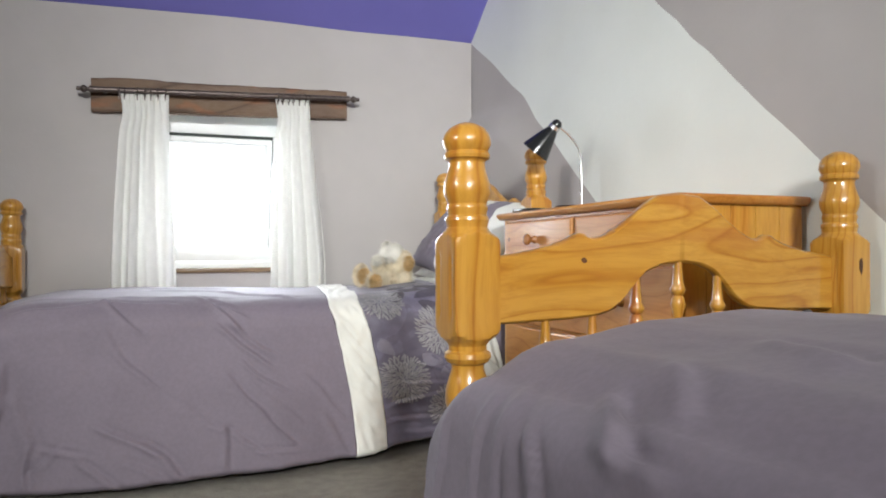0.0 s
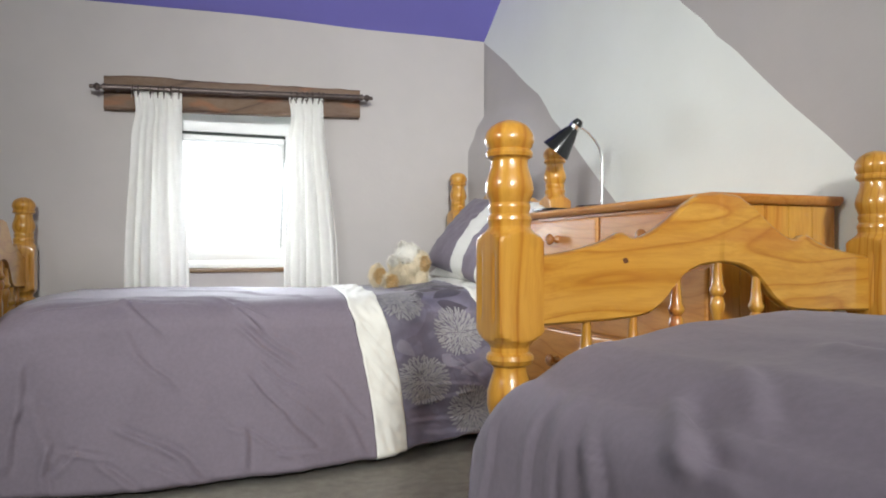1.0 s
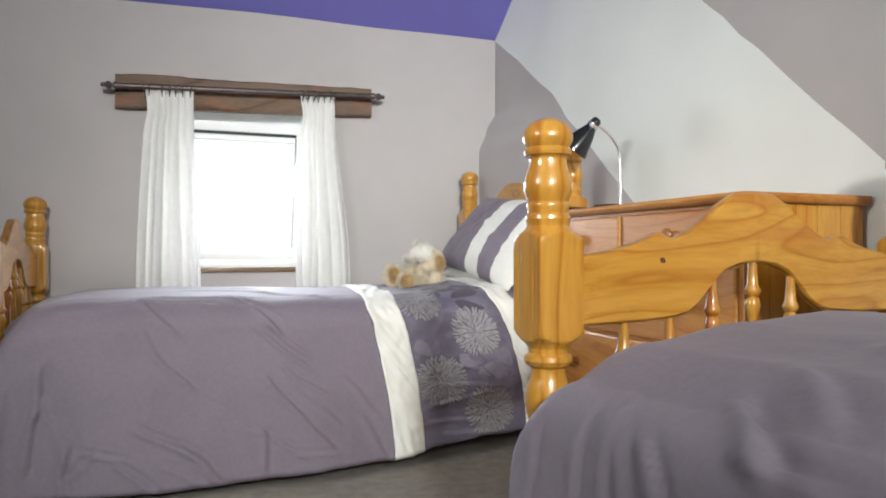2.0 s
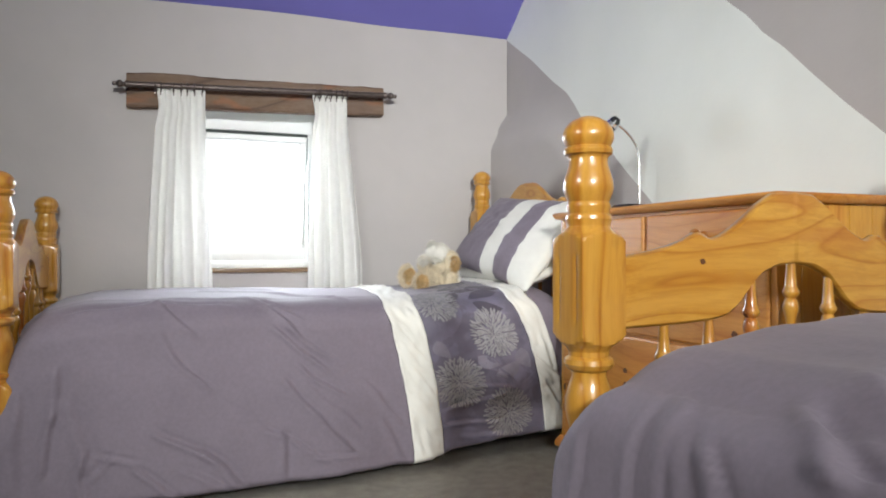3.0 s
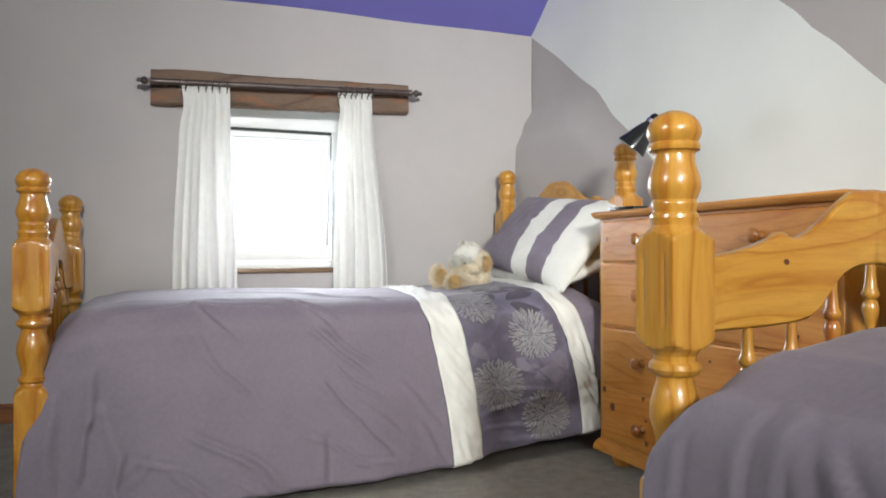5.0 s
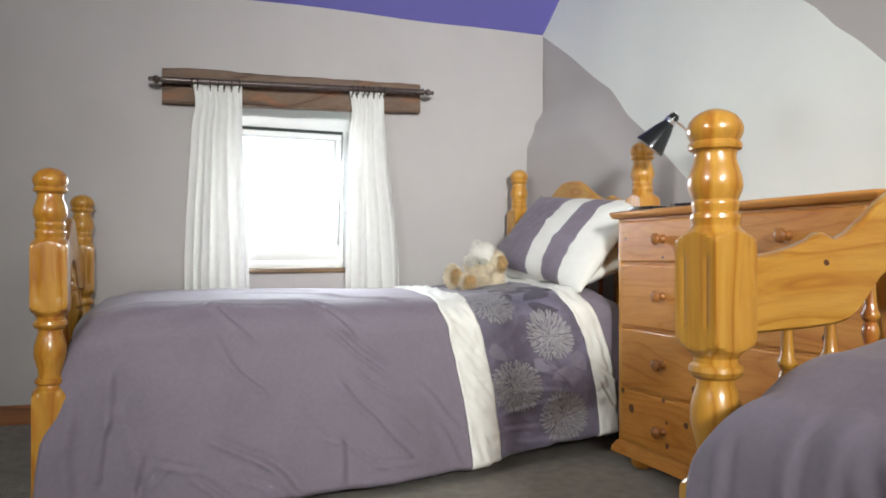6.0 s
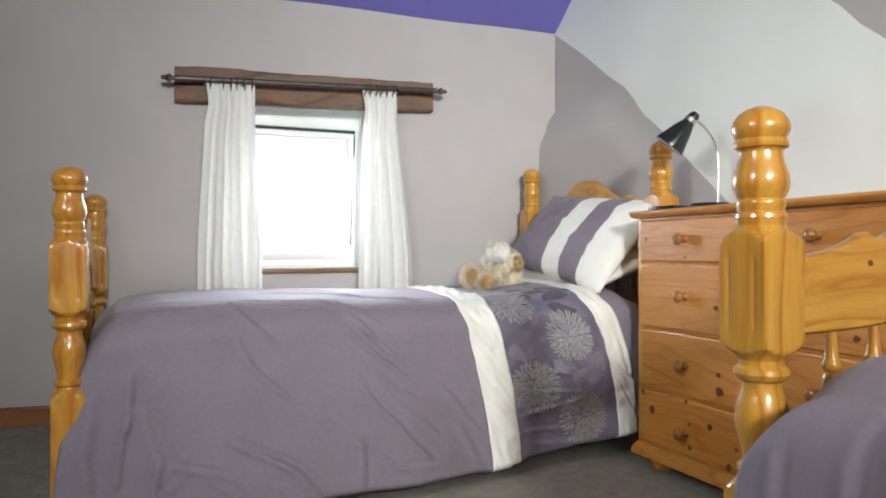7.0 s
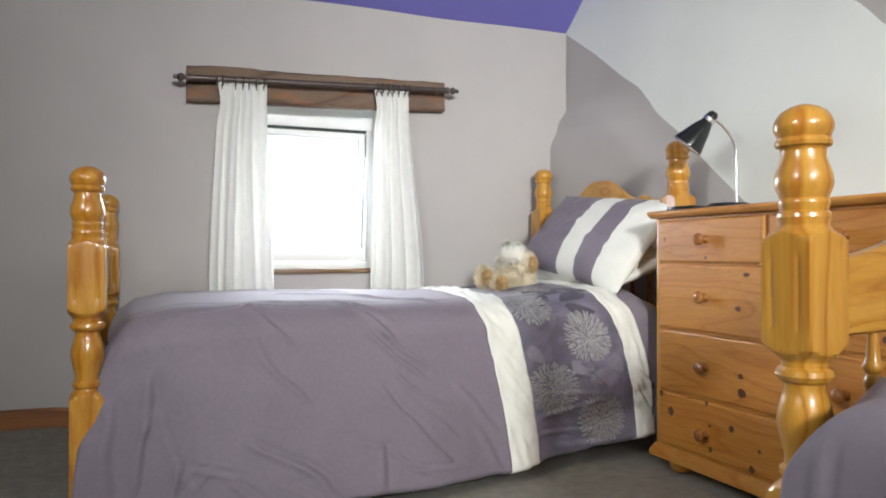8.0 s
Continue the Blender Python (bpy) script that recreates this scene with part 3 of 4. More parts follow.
def panel_knot(bed, x, z, r):
    board = [o for o in bed.children if o.name.startswith("footboard_panel")][0]
    pts = [(x + r * math.cos(k * 0.5236) * (1.2 + 0.2 * math.sin(k)), 0.0136, z + r * math.sin(k * 0.5236)) for k in range(12)]
    bm = bmesh.new()
    rings(bm, [pts, [(px, 0.011, pz) for px, py, pz in pts]])
    part("knot", bm, KNOT, board, smooth=0)


panel_knot(bed_near, BW - 0.243, 0.705, 0.0055)


def post_knot(bed, x, y, z, a, b):
    """A dark oval knot in the inner face of a foot post."""
    post = [o for o in bed.children if o.name.startswith("foot_post")][0]
    pts = [(x + a * math.cos(k * 0.5236), y, z + b * math.sin(k * 0.5236) * (1 + 0.2 * math.sin(k * 1.7))) for k in range(12)]
    bm = bmesh.new()
    rings(bm, [pts, [(px, py - 0.003, pz) for px, py, pz in pts]])
    part("knot", bm, KNOT, post, smooth=0)


post_knot(bed_near, -0.012, BLK + 0.0008, 0.688, 0.006, 0.019)


def mattress(m, label):
    t = thing("mattress", m, label, "mattress", "mattresses")
    part("body", boxed((0.03, 0.035, 0.284), (BW - 0.03, BL - 0.035, 0.50), 0.04, 3), SHEET, t)


mattress(FAR, "single mattress under the bedding beside the window")
mattress(NEAR, "single mattress under the plain plum duvet")

# ---- the duvet of the bed by the window: u runs to the head, s over the bed from the wall side to the hem ----
S_TOP, S_END = 0.20, 1.80
CREASES = [(-0.69, 1.10, -0.594, 1.22, 0.012, 0.012), (-0.66, 1.24, -0.618, 1.316, 0.007, 0.016), (-0.625, 1.31, -0.55, 1.42, 0.012, 0.013), (-0.39, 1.10, -0.30, 1.21, 0.017, 0.014), (-0.345, 1.12, -0.285, 1.17, 0.012, 0.010), (-0.345, 1.23, -0.225, 1.37, 0.014, 0.013),
           (-0.30, 1.22, -0.20, 1.33, 0.010, 0.011), (-0.285, 1.37, -0.19, 1.47, 0.012, 0.011), (-0.335, 1.43, -0.18, 1.69, 0.013, 0.015), (-0.27, 1.44, -0.15, 1.60, 0.007, 0.012), (-0.65, 1.575, -0.546, 1.664, 0.012, 0.014), (-0.546, 1.664, -0.47, 1.78, 0.015, 0.016), (-0.92, 1.34, -0.905, 1.48, 0.014, 0.017),
           (-0.915, 1.50, -0.925, 1.66, 0.017, 0.015), (-0.835, 1.64, -0.84, 1.76, 0.016, 0.012), (-0.81, 1.70, -0.775, 1.645, 0.012, 0.011), (-0.775, 1.645, -0.72, 1.66, 0.010, 0.012), (-0.366, 1.62, -0.366, 1.74, 0.012, 0.016), (-0.38, 1.61, -0.25, 1.715, 0.010, 0.012), (-0.25, 1.715, -0.17, 1.727, 0.009, 0.012),
           (-0.90, 1.135, -0.68, 1.105, 0.011, 0.016), (-0.68, 1.105, -0.50, 1.13, 0.010, 0.014), (-0.62, 1.05, -0.38, 1.075, 0.008, 0.014), (-0.88, 1.46, -0.83, 1.66, 0.012, 0.024), (-1.0, 1.40, -0.985, 1.72, 0.012, 0.022), (-0.70, 1.70, -0.62, 1.79, 0.012, 0.014), (-0.58, 1.72, -0.50, 1.79, 0.010, 0.014),
           (-0.48, 1.50, -0.40, 1.60, 0.006, 0.016), (-0.10, 1.45, -0.02, 1.60, 0.007, 0.014), (-0.06, 1.62, -0.02, 1.76, 0.007, 0.016), (-0.30, 0.92, -0.12, 1.06, 0.010, 0.020), (-0.55, 0.80, -0.25, 0.92, 0.010, 0.030), (-0.75, 0.60, -0.35, 0.70, 0.010, 0.040),
           (0.27, 1.43, 0.37, 1.49, 0.011, 0.012), (0.33, 1.42, 0.38, 1.50, 0.012, 0.010), (0.24, 1.52, 0.36, 1.55, 0.009, 0.012), (0.18, 1.60, 0.33, 1.58, 0.008, 0.014), (0.16, 1.67, 0.30, 1.70, 0.010, 0.014), (0.22, 1.74, 0.32, 1.77, 0.010, 0.014),
           (0.04, 1.24, 0.10, 1.36, 0.006, 0.009), (0.06, 1.40, 0.11, 1.52, 0.006, 0.009), (0.53, 1.35, 0.535, 1.46, 0.010, 0.010), (0.50, 1.44, 0.555, 1.52, 0.011, 0.010), (0.505, 1.56, 0.55, 1.66, 0.008, 0.010)]


def crease(u, s, table):
    d = 0
    for ua, sa, ub, sb, amp, wid in table:
        vx, vy = ub - ua, sb - sa
        ln = math.hypot(vx, vy)
        k = ((u - ua) * vx + (s - sa) * vy) / ln
        off = ((u - ua) * vy - (s - sa) * vx) / ln
        fade = max(0, 1 - max(0, -k) / 0.05) * max(0, 1 - max(0, k - ln) / 0.05)
        if fade == 0 or abs(off) > 0.12:
            continue
        off += 0.010 * noise.noise((k * 9.0, ua * 7.0, sa * 5.0))
        fade = fade * fade * (3 - 2 * fade)
        tt = off / (wid * 0.75)
        d += 0.62 * amp * fade * (math.exp(-tt * tt) - 0.75 * math.exp(-((tt - 1.45) * 1.25) ** 2))
    return d


def far_duvet(u, s, raise_=0.0):
    top = lerp([(-1.05, 0.532), (-0.99, 0.556), (-0.86, 0.572), (-0.5, 0.576), (-0.1, 0.566), (0.2, 0.570), (0.45, 0.590), (0.62, 0.592), (0.74, 0.55)], u)
    y_hem = lerp([(-1.05, 1.21), (-0.6, 1.12), (-0.23, 1.12), (0.0, 1.155), (0.25, 1.215), (0.48, 1.24), (0.7, 1.25)], u)
    z_hem = lerp([(-1.0, 0.018), (0.08, 0.034), (0.2, 0.052), (0.35, 0.065), (0.7, 0.075)], u)
    foot = min(1, max(0, (-0.80 - u) / 0.25))
    z_hem += 0.005 * wob(u * 16, 3.0, 7.0, 1.0) + 0.003 * wob(u * 40, 1.0, 2.0, 1.0)
    # top runs from y=2.22 (s=S_TOP) to y=1.27, then turns over and falls
    if s < S_TOP:
        y, z, ny, nz, drop = 2.222, top - 0.02 - (S_TOP - s) * 0.9, 1, 0, 0
    else:
        k = (s - S_TOP) / 0.95
        if k < 1:
            y = 2.22 - 0.95 * k
            z = top + 0.012 * math.sin(min(1, k) * 3.1416) - 0.02 * max(0, 1 - k / 0.08) ** 2
            ny, nz, drop = 0, 1, 0
        else:
            d = (s - S_TOP - 0.95) / 0.65
            y, z, ny, nz, drop = 1.27, top, -1, 0, d
    if s > S_TOP + 0.85:
        # rounded shoulder, then a nearly straight fall to the hem
        d = (s - S_TOP - 0.85) / 0.75
        a = min(1, d / 0.24) * 1.5708
        rad = 0.10
        if d < 0.24:
            y, z = 1.37 - (rad + 0.045) * math.sin(a) * 1.0, top + 0.001 - rad * (1 - math.cos(a))
            ny, nz = -math.sin(a), math.cos(a)
        else:
            k = (d - 0.24) / 0.76
            y0, z0 = 1.225, top - rad
            z = z0 + (z_hem - z0) * k
            y = y0 + (y_hem - y0) * (k ** 1.1) + 0.03 * max(0, (k - 0.95) / 0.05) ** 2
            ny, nz = -1, 0.05
        drop = max(0, d - 0.12)
    corner = min(1, max(0, (-0.86 - u) / 0.195))
    bend = 1 - math.sqrt(max(0, 1 - corner * corner))
    y += 0.085 * bend * min(1, max(0, (s - S_TOP) / 0.95)) * (1 - 0.85 * min(1, drop * 1.6))
    z -= 0.030 * bend * (1 - min(1, drop * 2))
    shear = lerp([(-1.06, -0.078), (-0.7, -0.03), (-0.3, 0.04), (0.1, 0.078), (0.3, 0.115), (0.5, 0.14), (0.75, 0.11)], u) * (1 - (1 - min(1, drop)) ** 2.3)
    back = lerp([(-1.0, 0.0), (0.0, 0.13), (0.7, 0.10)], u) * max(0, 1 - max(0, s - S_TOP) / 0.95)
    w = crease(u, s, CREASES)
    w += 0.006 * wob(u * 2.1, s * 2.3, 1.2, 1.0) + 0.0045 * wob(u * 5 + s * 2.5, s * 2.2, 4.0, 1.3)
    fall = min(1, max(0, drop * 1.2))
    w += fall * fall * (0.014 * math.sin(u * 17 + 1.5 * math.sin(u * 5)) * (0.35 + 1.0 * foot) + 0.007 * wob(u * 11, s * 2, 2.0, 1.0))
    w += 0.0010 * wob(u * 30, s * 18, 8.0, 1.0) + raise_
    if raise_ == 0.002:
        w += 0.011 * abs(wob(u * 22 + s * 5, s * 9 - u * 12, 1.0, 1.0)) + 0.004 * wob(u * 45 - s * 9, s * 19, 6.0, 1.0)
    if u > 0.0:
        w += 0.0035 * abs(wob(u * 14 + s * 9, s * 13 - u * 6, 5.0, 1.0)) + 0.002 * wob(u * 30 - s * 12, s * 26, 2.0, 1.0)
    x = u + shear + back
    return Vector((x, y + ny * w, max(0.006, z + nz * w)))


duvet = thing("duvet", pose(0, 0, 0), "plum cotton duvet with cream bands and silver flower panel", "duvet", "duvets")
PANELS = [("plum_panel", -1.055, 0.020, 150, PLUM, ""), ("cream_band", 0.020, 0.128, 18, CREAM, "crumpled cream cotton band"), ("floral_panel", 0.128, 0.480, 52, LILAC, "lilac satin panel with silver-grey flowers"),
          ("cream_band", 0.480, 0.566, 14, CREAM, "crumpled cream cotton band"), ("edge_panel", 0.566, 0.730, 24, PLUM, "")]
S_ROWS = span(0, S_END, 240)
panel_obs = []
for nm, ua, ub, n, mat, lab in PANELS:
    proud = 0.002 if nm == "cream_band" else 0.0
    bm = sheet(bmesh.new(), lambda u, s: far_duvet(u, s, proud), span(ua, ub, n), S_ROWS)
    ob = part(nm, bm, mat, duvet, lab, smooth=180)
    mod = ob.modifiers.new("thickness", "SOLIDIFY")
    mod.thickness, mod.offset = 0.012, -1
    panel_obs.append(ob)
floral = panel_obs[2]


def flower(u, s, r, seed):
    """A chrysanthemum of thin raised petals."""
    rnd = random.Random(seed)
    bm = bmesh.new()
    tall = 1.0 if s < S_EDGE + 0.10 else 1.36
    for ring_r, count, ln in ((0.04, 12, 0.20), (0.16, 22, 0.22), (0.30, 34, 0.22), (0.44, 46, 0.22), (0.58, 56, 0.24), (0.74, 64, 0.26)):
        for k in range(count):
            a = 6.28318 * (k + rnd.random() * 0.7) / count
            r0, r1 = r * (ring_r + rnd.uniform(-0.04, 0.04)), r * (ring_r + ln + rnd.uniform(-0.06, 0.05))
            wd = r * 0.032
            ca, sa = math.cos(a), math.sin(a)
            bend = rnd.uniform(-0.10, 0.10) * r
            pts = []
            for rr, ww in ((r0, 0.3), ((r0 * 0.5 + r1 * 0.5), 1.0), (r1 * 0.92 + r0 * 0.08, 0.9), (r1, 0.1)):
                f = bend * ((rr - r0) / (r1 - r0)) ** 2
                for sd in (-1, 1):
                    pu, ps = ca * rr - sa * (sd * wd * ww + f), sa * rr + ca * (sd * wd * ww + f)
                    pts.append(far_duvet(u + pu, min(S_END - 0.01, s + tall * ps), 0.003 if ww > 0.5 else 0.0005))
            vs_ = [bm.verts.new(p) for p in pts]
            for q in range(3):
                bm.faces.new((vs_[2 * q], vs_[2 * q + 1], vs_[2 * q + 3], vs_[2 * q + 2]))
    ob = part("flower", bm, PETAL, floral, "silver-grey chrysanthemum in raised thread", smooth=0)
    return ob


def leaf(u, s, ln, ang, mat, seed):
    bm = bmesh.new()
    ca, sa = math.cos(ang), math.sin(ang)
    rows = []
    for k in span(0, 1, 9):
        w = 0.27 * ln * max(0, math.sin(3.1416 * k ** 0.8)) ** 0.9 + 0.001
        c = 0.12 * ln * math.sin(3.1416 * k)
        rows.append([bm.verts.new(far_duvet(u + ca * ln * k - sa * (w * sd + c), min(S_END - 0.01, s + sa * ln * k + ca * (w * sd + c)), 0.0014)) for sd in (-1, -0.33, 0.33, 1)])
    for a, b in zip(rows, rows[1:]):
        for i in range(3):
            bm.faces.new((a[i], a[i + 1], b[i + 1], b[i]))
    part("leaf", bm, mat, floral, smooth=180)


S_EDGE = S_TOP + 0.85
for i, (u, s, r) in enumerate(((0.205, S_EDGE + 0.075, 0.084), (0.362, S_EDGE + 0.24, 0.084), (0.206, S_EDGE + 0.44, 0.086), (0.352, S_EDGE + 0.615, 0.088), (0.345, S_EDGE - 0.14, 0.080), (0.20, S_EDGE - 0.55, 0.08), (0.40, S_EDGE - 0.62, 0.08))):
    flower(u, s, r, i + 3)
for i, (u, s, ln, an) in enumerate(((0.26, S_EDGE - 0.05, 0.12, -0.9), (0.40, S_EDGE - 0.03, 0.10, 0.5), (0.30, S_EDGE + 0.02, 0.09, 2.0), (0.28, S_EDGE + 0.33, 0.10, 0.7), (0.33, S_EDGE + 0.44, 0.11, -0.6), (0.16, S_EDGE + 0.24, 0.09, 1.2),
                                   (0.44, S_EDGE + 0.32, 0.10, 1.4), (0.30, S_EDGE - 0.22, 0.12, 2.4), (0.42, S_EDGE - 0.15, 0.09, 2.0), (0.17, S_EDGE - 0.18, 0.12, 0.2), (0.46, S_EDGE - 0.06, 0.12, 2.7), (0.45, S_EDGE + 0.05, 0.12, 2.9), (0.34, S_EDGE + 0.10, 0.10, 0.4), (0.29, S_EDGE - 0.02, 0.10, 0.3), (0.42, S_EDGE - 0.26, 0.12, 2.0))):
    leaf(u, s, ln, an, DARKLEAF if i in (0, 1, 2, 7) or i > 9 else PALELEAF, i)

# ---- the plain duvet of the other bed ----
NC = [(0.0, 0.38, -0.075, 0.475, 0.018, 0.020), (-0.075, 0.475, -0.085, 0.54, 0.011, 0.016), (-0.105, 0.32, -0.20, 0.40, 0.010, 0.014), (-0.07, 0.165, -0.25, 0.185, 0.006, 0.014), (-0.07, 0.225, -0.26, 0.27, 0.006, 0.015), (-0.02, 0.21, -0.20, 0.31, 0.005, 0.022), (0.08, 0.40, 0.03, 0.48, 0.010, 0.022),
      (0.26, 0.40, 0.22, 0.52, 0.010, 0.030), (-0.13, 0.06, -0.28, 0.045, 0.006, 0.014)]


def near_duvet(c, v):
    """c: metres over the bed from its open side (negative hangs down); v: metres from the foot end."""
    crown = lerp([(-0.05, 0.50), (0.03, 0.555), (0.12, 0.578), (0.33, 0.600), (0.52, 0.615), (0.80, 0.592), (0.95, 0.55)], c)
    end = max(0, 1 - v / 0.10)
    crown -= 0.06 * end ** 2.2
    if c < 0:
        d = min(1, -c / 0.62)
        a = min(1, d / 0.25) * 1.5708
        x = -0.02 - 0.072 * math.sin(a) - 0.075 * max(0, d - 0.2)
        z = 0.525 - 0.06 * end ** 2.2 - 0.11 * (1 - math.cos(a)) - max(0, d - 0.2) * 0.52
        nx, nz = -math.sin(a), math.cos(a)
        fall = max(0, d - 0.1)
    elif c > 0.95:
        d = (c - 0.95) / 0.5
        x, z, nx, nz, fall = 0.95 + 0.06 * min(1, d * 3), crown - 0.45 * d, 1, 0, d
    else:
        x, nx, nz, fall = c - 0.02 * (1 - c), 0, 1, 0
        k = min(1, c / 0.06)
        z = crown
        if c < 0.06:
            z = 0.525 - 0.06 * end ** 2.2 + (lerp([(0.03, 0.555), (0.12, 0.578)], 0.06) - 0.525) * k
    w = 1.25 * crease(c, v, NC) + 0.006 * wob(c * 2.4, v * 2.4, 6.0, 1.0) + 0.003 * wob(c * 7, v * 6, 3.0, 1.0) + 0.001 * wob(c * 30, v * 22, 3.0, 1.0)
    w += fall * (0.0022 * math.sin(v * 31 + 1.6 * math.sin(v * 9)) + 0.012 * wob(v * 10, c * 1.5, 1.0, 1.0))
    y = lerp([(-0.14, -0.030), (0.0, -0.062)], c) - v + 0.02 * fall * math.sin(c * 9)
    p = Vector((x + nx * w, y, max(0.01, z + nz * w)))
    return Matrix.Rotation(radians(2.5), 4, "Z") @ p


duvet_n = thing("duvet", pose(0, 0, 0), "plain plum cotton duvet hanging down the side of the bed", "duvet", "duvets")
bm = sheet(bmesh.new(), near_duvet, span(-0.62, 1.30, 190), span(0.0, 1.80, 180))
ob = part("cover", bm, PLUM, duvet_n, smooth=180)
mod = ob.modifiers.new("thickness", "SOLIDIFY")
mod.thickness, mod.offset = 0.012, -1


# ---- pillows ----
def pillow(name, m, w, h, th, zones, label, slump=0.0):
    """zones: (from, to, material) along the width, 0 to 1."""
    t = thing(name, m, label, "pillow", "pillows")
    def at(u, v, side):
        du, dv = 2 * u - 1, 2 * v - 1
        fat = max(0, (1 - abs(du) ** 2.6)) ** 0.55 * max(0, (1 - abs(dv) ** 2.6)) ** 0.55
        x = du * w / 2 * (1 - 0.05 * (1 - abs(dv) ** 2))
        y = dv * h / 2 * (1 - 0.06 * (1 - abs(du) ** 2)) * (1 + (slump * du if dv < 0 else 0))
        z = side * th / 2 * fat + 0.008 * wob(du * 2.5, dv * 2.5, side, 1.0) * fat + 0.009 * wob(du * 5 + dv * 4, dv * 3 - du * 2, side * 3, 1.0) * fat + (0.004 * wob(du * 14, dv * 9, side, 1.0) + 0.012 * abs(wob(du * 6 - dv * 2, dv * 2.5 + du, side * 5, 1.0))) * fat
        return (x, y, z)
    for nm, a, b, mat in zones:
        bm = bmesh.new()
        us = span(a, b, max(4, int((b - a) * 44)))
        for side in (1, -1):
            sheet(bm, lambda u, v: at(u, v, side), us, span(0, 1, 34))
        bmesh.ops.remove_doubles(bm, verts=bm.verts, dist=0.0002)
        part(nm, bm, mat, t, smooth=180)
    return t


def leaning(cx, cy, cz, tilt, roll, yaw=0):
    # local x runs along the bed's width towards the wall, local y up the slope, local z out of the face
    return Matrix.Translation((cx, cy, cz)) @ Matrix.Rotation(radians(yaw), 4, "Z") @ Matrix.Rotation(radians(-90), 4, "Z") @ Matrix.Rotation(radians(tilt), 4, "X") @ Matrix.Rotation(radians(roll), 4, "Z")


pillow("pillow", leaning(0.702, 1.650, 0.787, 51, -7.0, 4.7), 0.79, 0.42, 0.15,
       (("plum_face", 0.0, 0.475, PLUM), ("cream_stripe", 0.475, 0.645, CREAM), ("plum_stripe", 0.645, 0.81, PLUM), ("cream_end", 0.81, 1.0, CREAM)), "plum pillow with cream stripes leaning on the headboard", 0.08)
pillow("pillow", leaning(0.725, 1.64, 0.675, 22, -3, 3), 0.72, 0.30, 0.12, (("cream_end", 0, 1, CREAM),), "plain cream pillow lying flat beneath the striped one")

# ---- chest of drawers ----
CX0, CX1, CY0, CY1, CZT = 0.640, 1.030, 0.205, 1.155, 0.862
chest = thing("chest_of_drawers", pose(0, 0, 0), "waxed knotty pine chest with two short and three long drawers", "chest of drawers")
bm = bmesh.new()
for k in range(5):
    a, b = CX0 + (CX1 - CX0) * k / 5, CX0 + (CX1 - CX0) * (k + 1) / 5
    box(bm, (a + 0.0006, CY0, 0.085), (b - 0.0006, CY0 + 0.018, CZT - 0.024), 0.0015, 1)
part("side_panel", bm, CHEST_SIDE, chest)
part("side_panel", boxed((CX0, CY1 - 0.018, 0.085), (CX1, CY1, CZT - 0.024), 0.002), CHEST_SIDE, chest)
part("back_panel", boxed((CX1 - 0.012, CY0 + 0.018, 0.085), (CX1, CY1 - 0.018, CZT - 0.024)), CHEST_SIDE, chest)
bm = bmesh.new()
prof = [(CZT - 0.024, 0.010), (CZT - 0.019, 0.016), (CZT - 0.014, 0.019), (CZT - 0.008, 0.022), (CZT - 0.003, 0.021), (CZT, 0.016)]
rings(bm, [[(CX0 - o, CY0 - o, z), (CX1 + 0.006, CY0 - o, z), (CX1 + 0.006, CY1 + o, z), (CX0 - o, CY1 + o, z)] for z, o in prof])
part("top", bm, CHEST, chest, "moulded pine top", smooth=50)
bm = bmesh.new()
prof = [(0.045, 0.018), (0.060, 0.018), (0.072, 0.012), (0.080, 0.006), (0.0855, 0.004)]
rings(bm, [[(CX0 - o, CY0 - o, z), (CX1, CY0 - o, z), (CX1, CY1 + o, z), (CX0 - o, CY1 + o, z)] for z, o in prof])
part("plinth", bm, CHEST, chest, smooth=50)
ROWS_Z = [(0.692, 0.828), (0.478, 0.684), (0.276, 0.470), (0.094, 0.268)]
part("rail", boxed((CX0 + 0.002, CY0 + 0.018, 0.0856), (CX0 + 0.02, CY1 - 0.018, 0.093)), CHEST, chest, smooth=0)
for (za, zb), (zc, zd) in zip(ROWS_Z, ROWS_Z[1:]):
    part("rail", boxed((CX0 + 0.002, CY0 + 0.018, zd + 0.001), (CX0 + 0.02, CY1 - 0.018, za - 0.001)), CHEST, chest, smooth=0)
part("rail", boxed((CX0 + 0.002, CY0 + 0.018, 0.829), (CX0 + 0.02, CY1 - 0.018, CZT - 0.0245)), CHEST, chest, smooth=0)
CM = (CY0 + CY1) / 2
part("divider", boxed((CX0 + 0.002, CM - 0.007, 0.692), (CX0 + 0.02, CM + 0.007, 0.828)), CHEST, chest, smooth=0)
KNOB = [(0.0, 0.013), (0.006, 0.012), (0.010, 0.0085), (0.017, 0.0085), (0.021, 0.014), (0.027, 0.0185), (0.033, 0.0185), (0.038, 0.014), (0.041, 0.006), (0.0415, 0.001)]


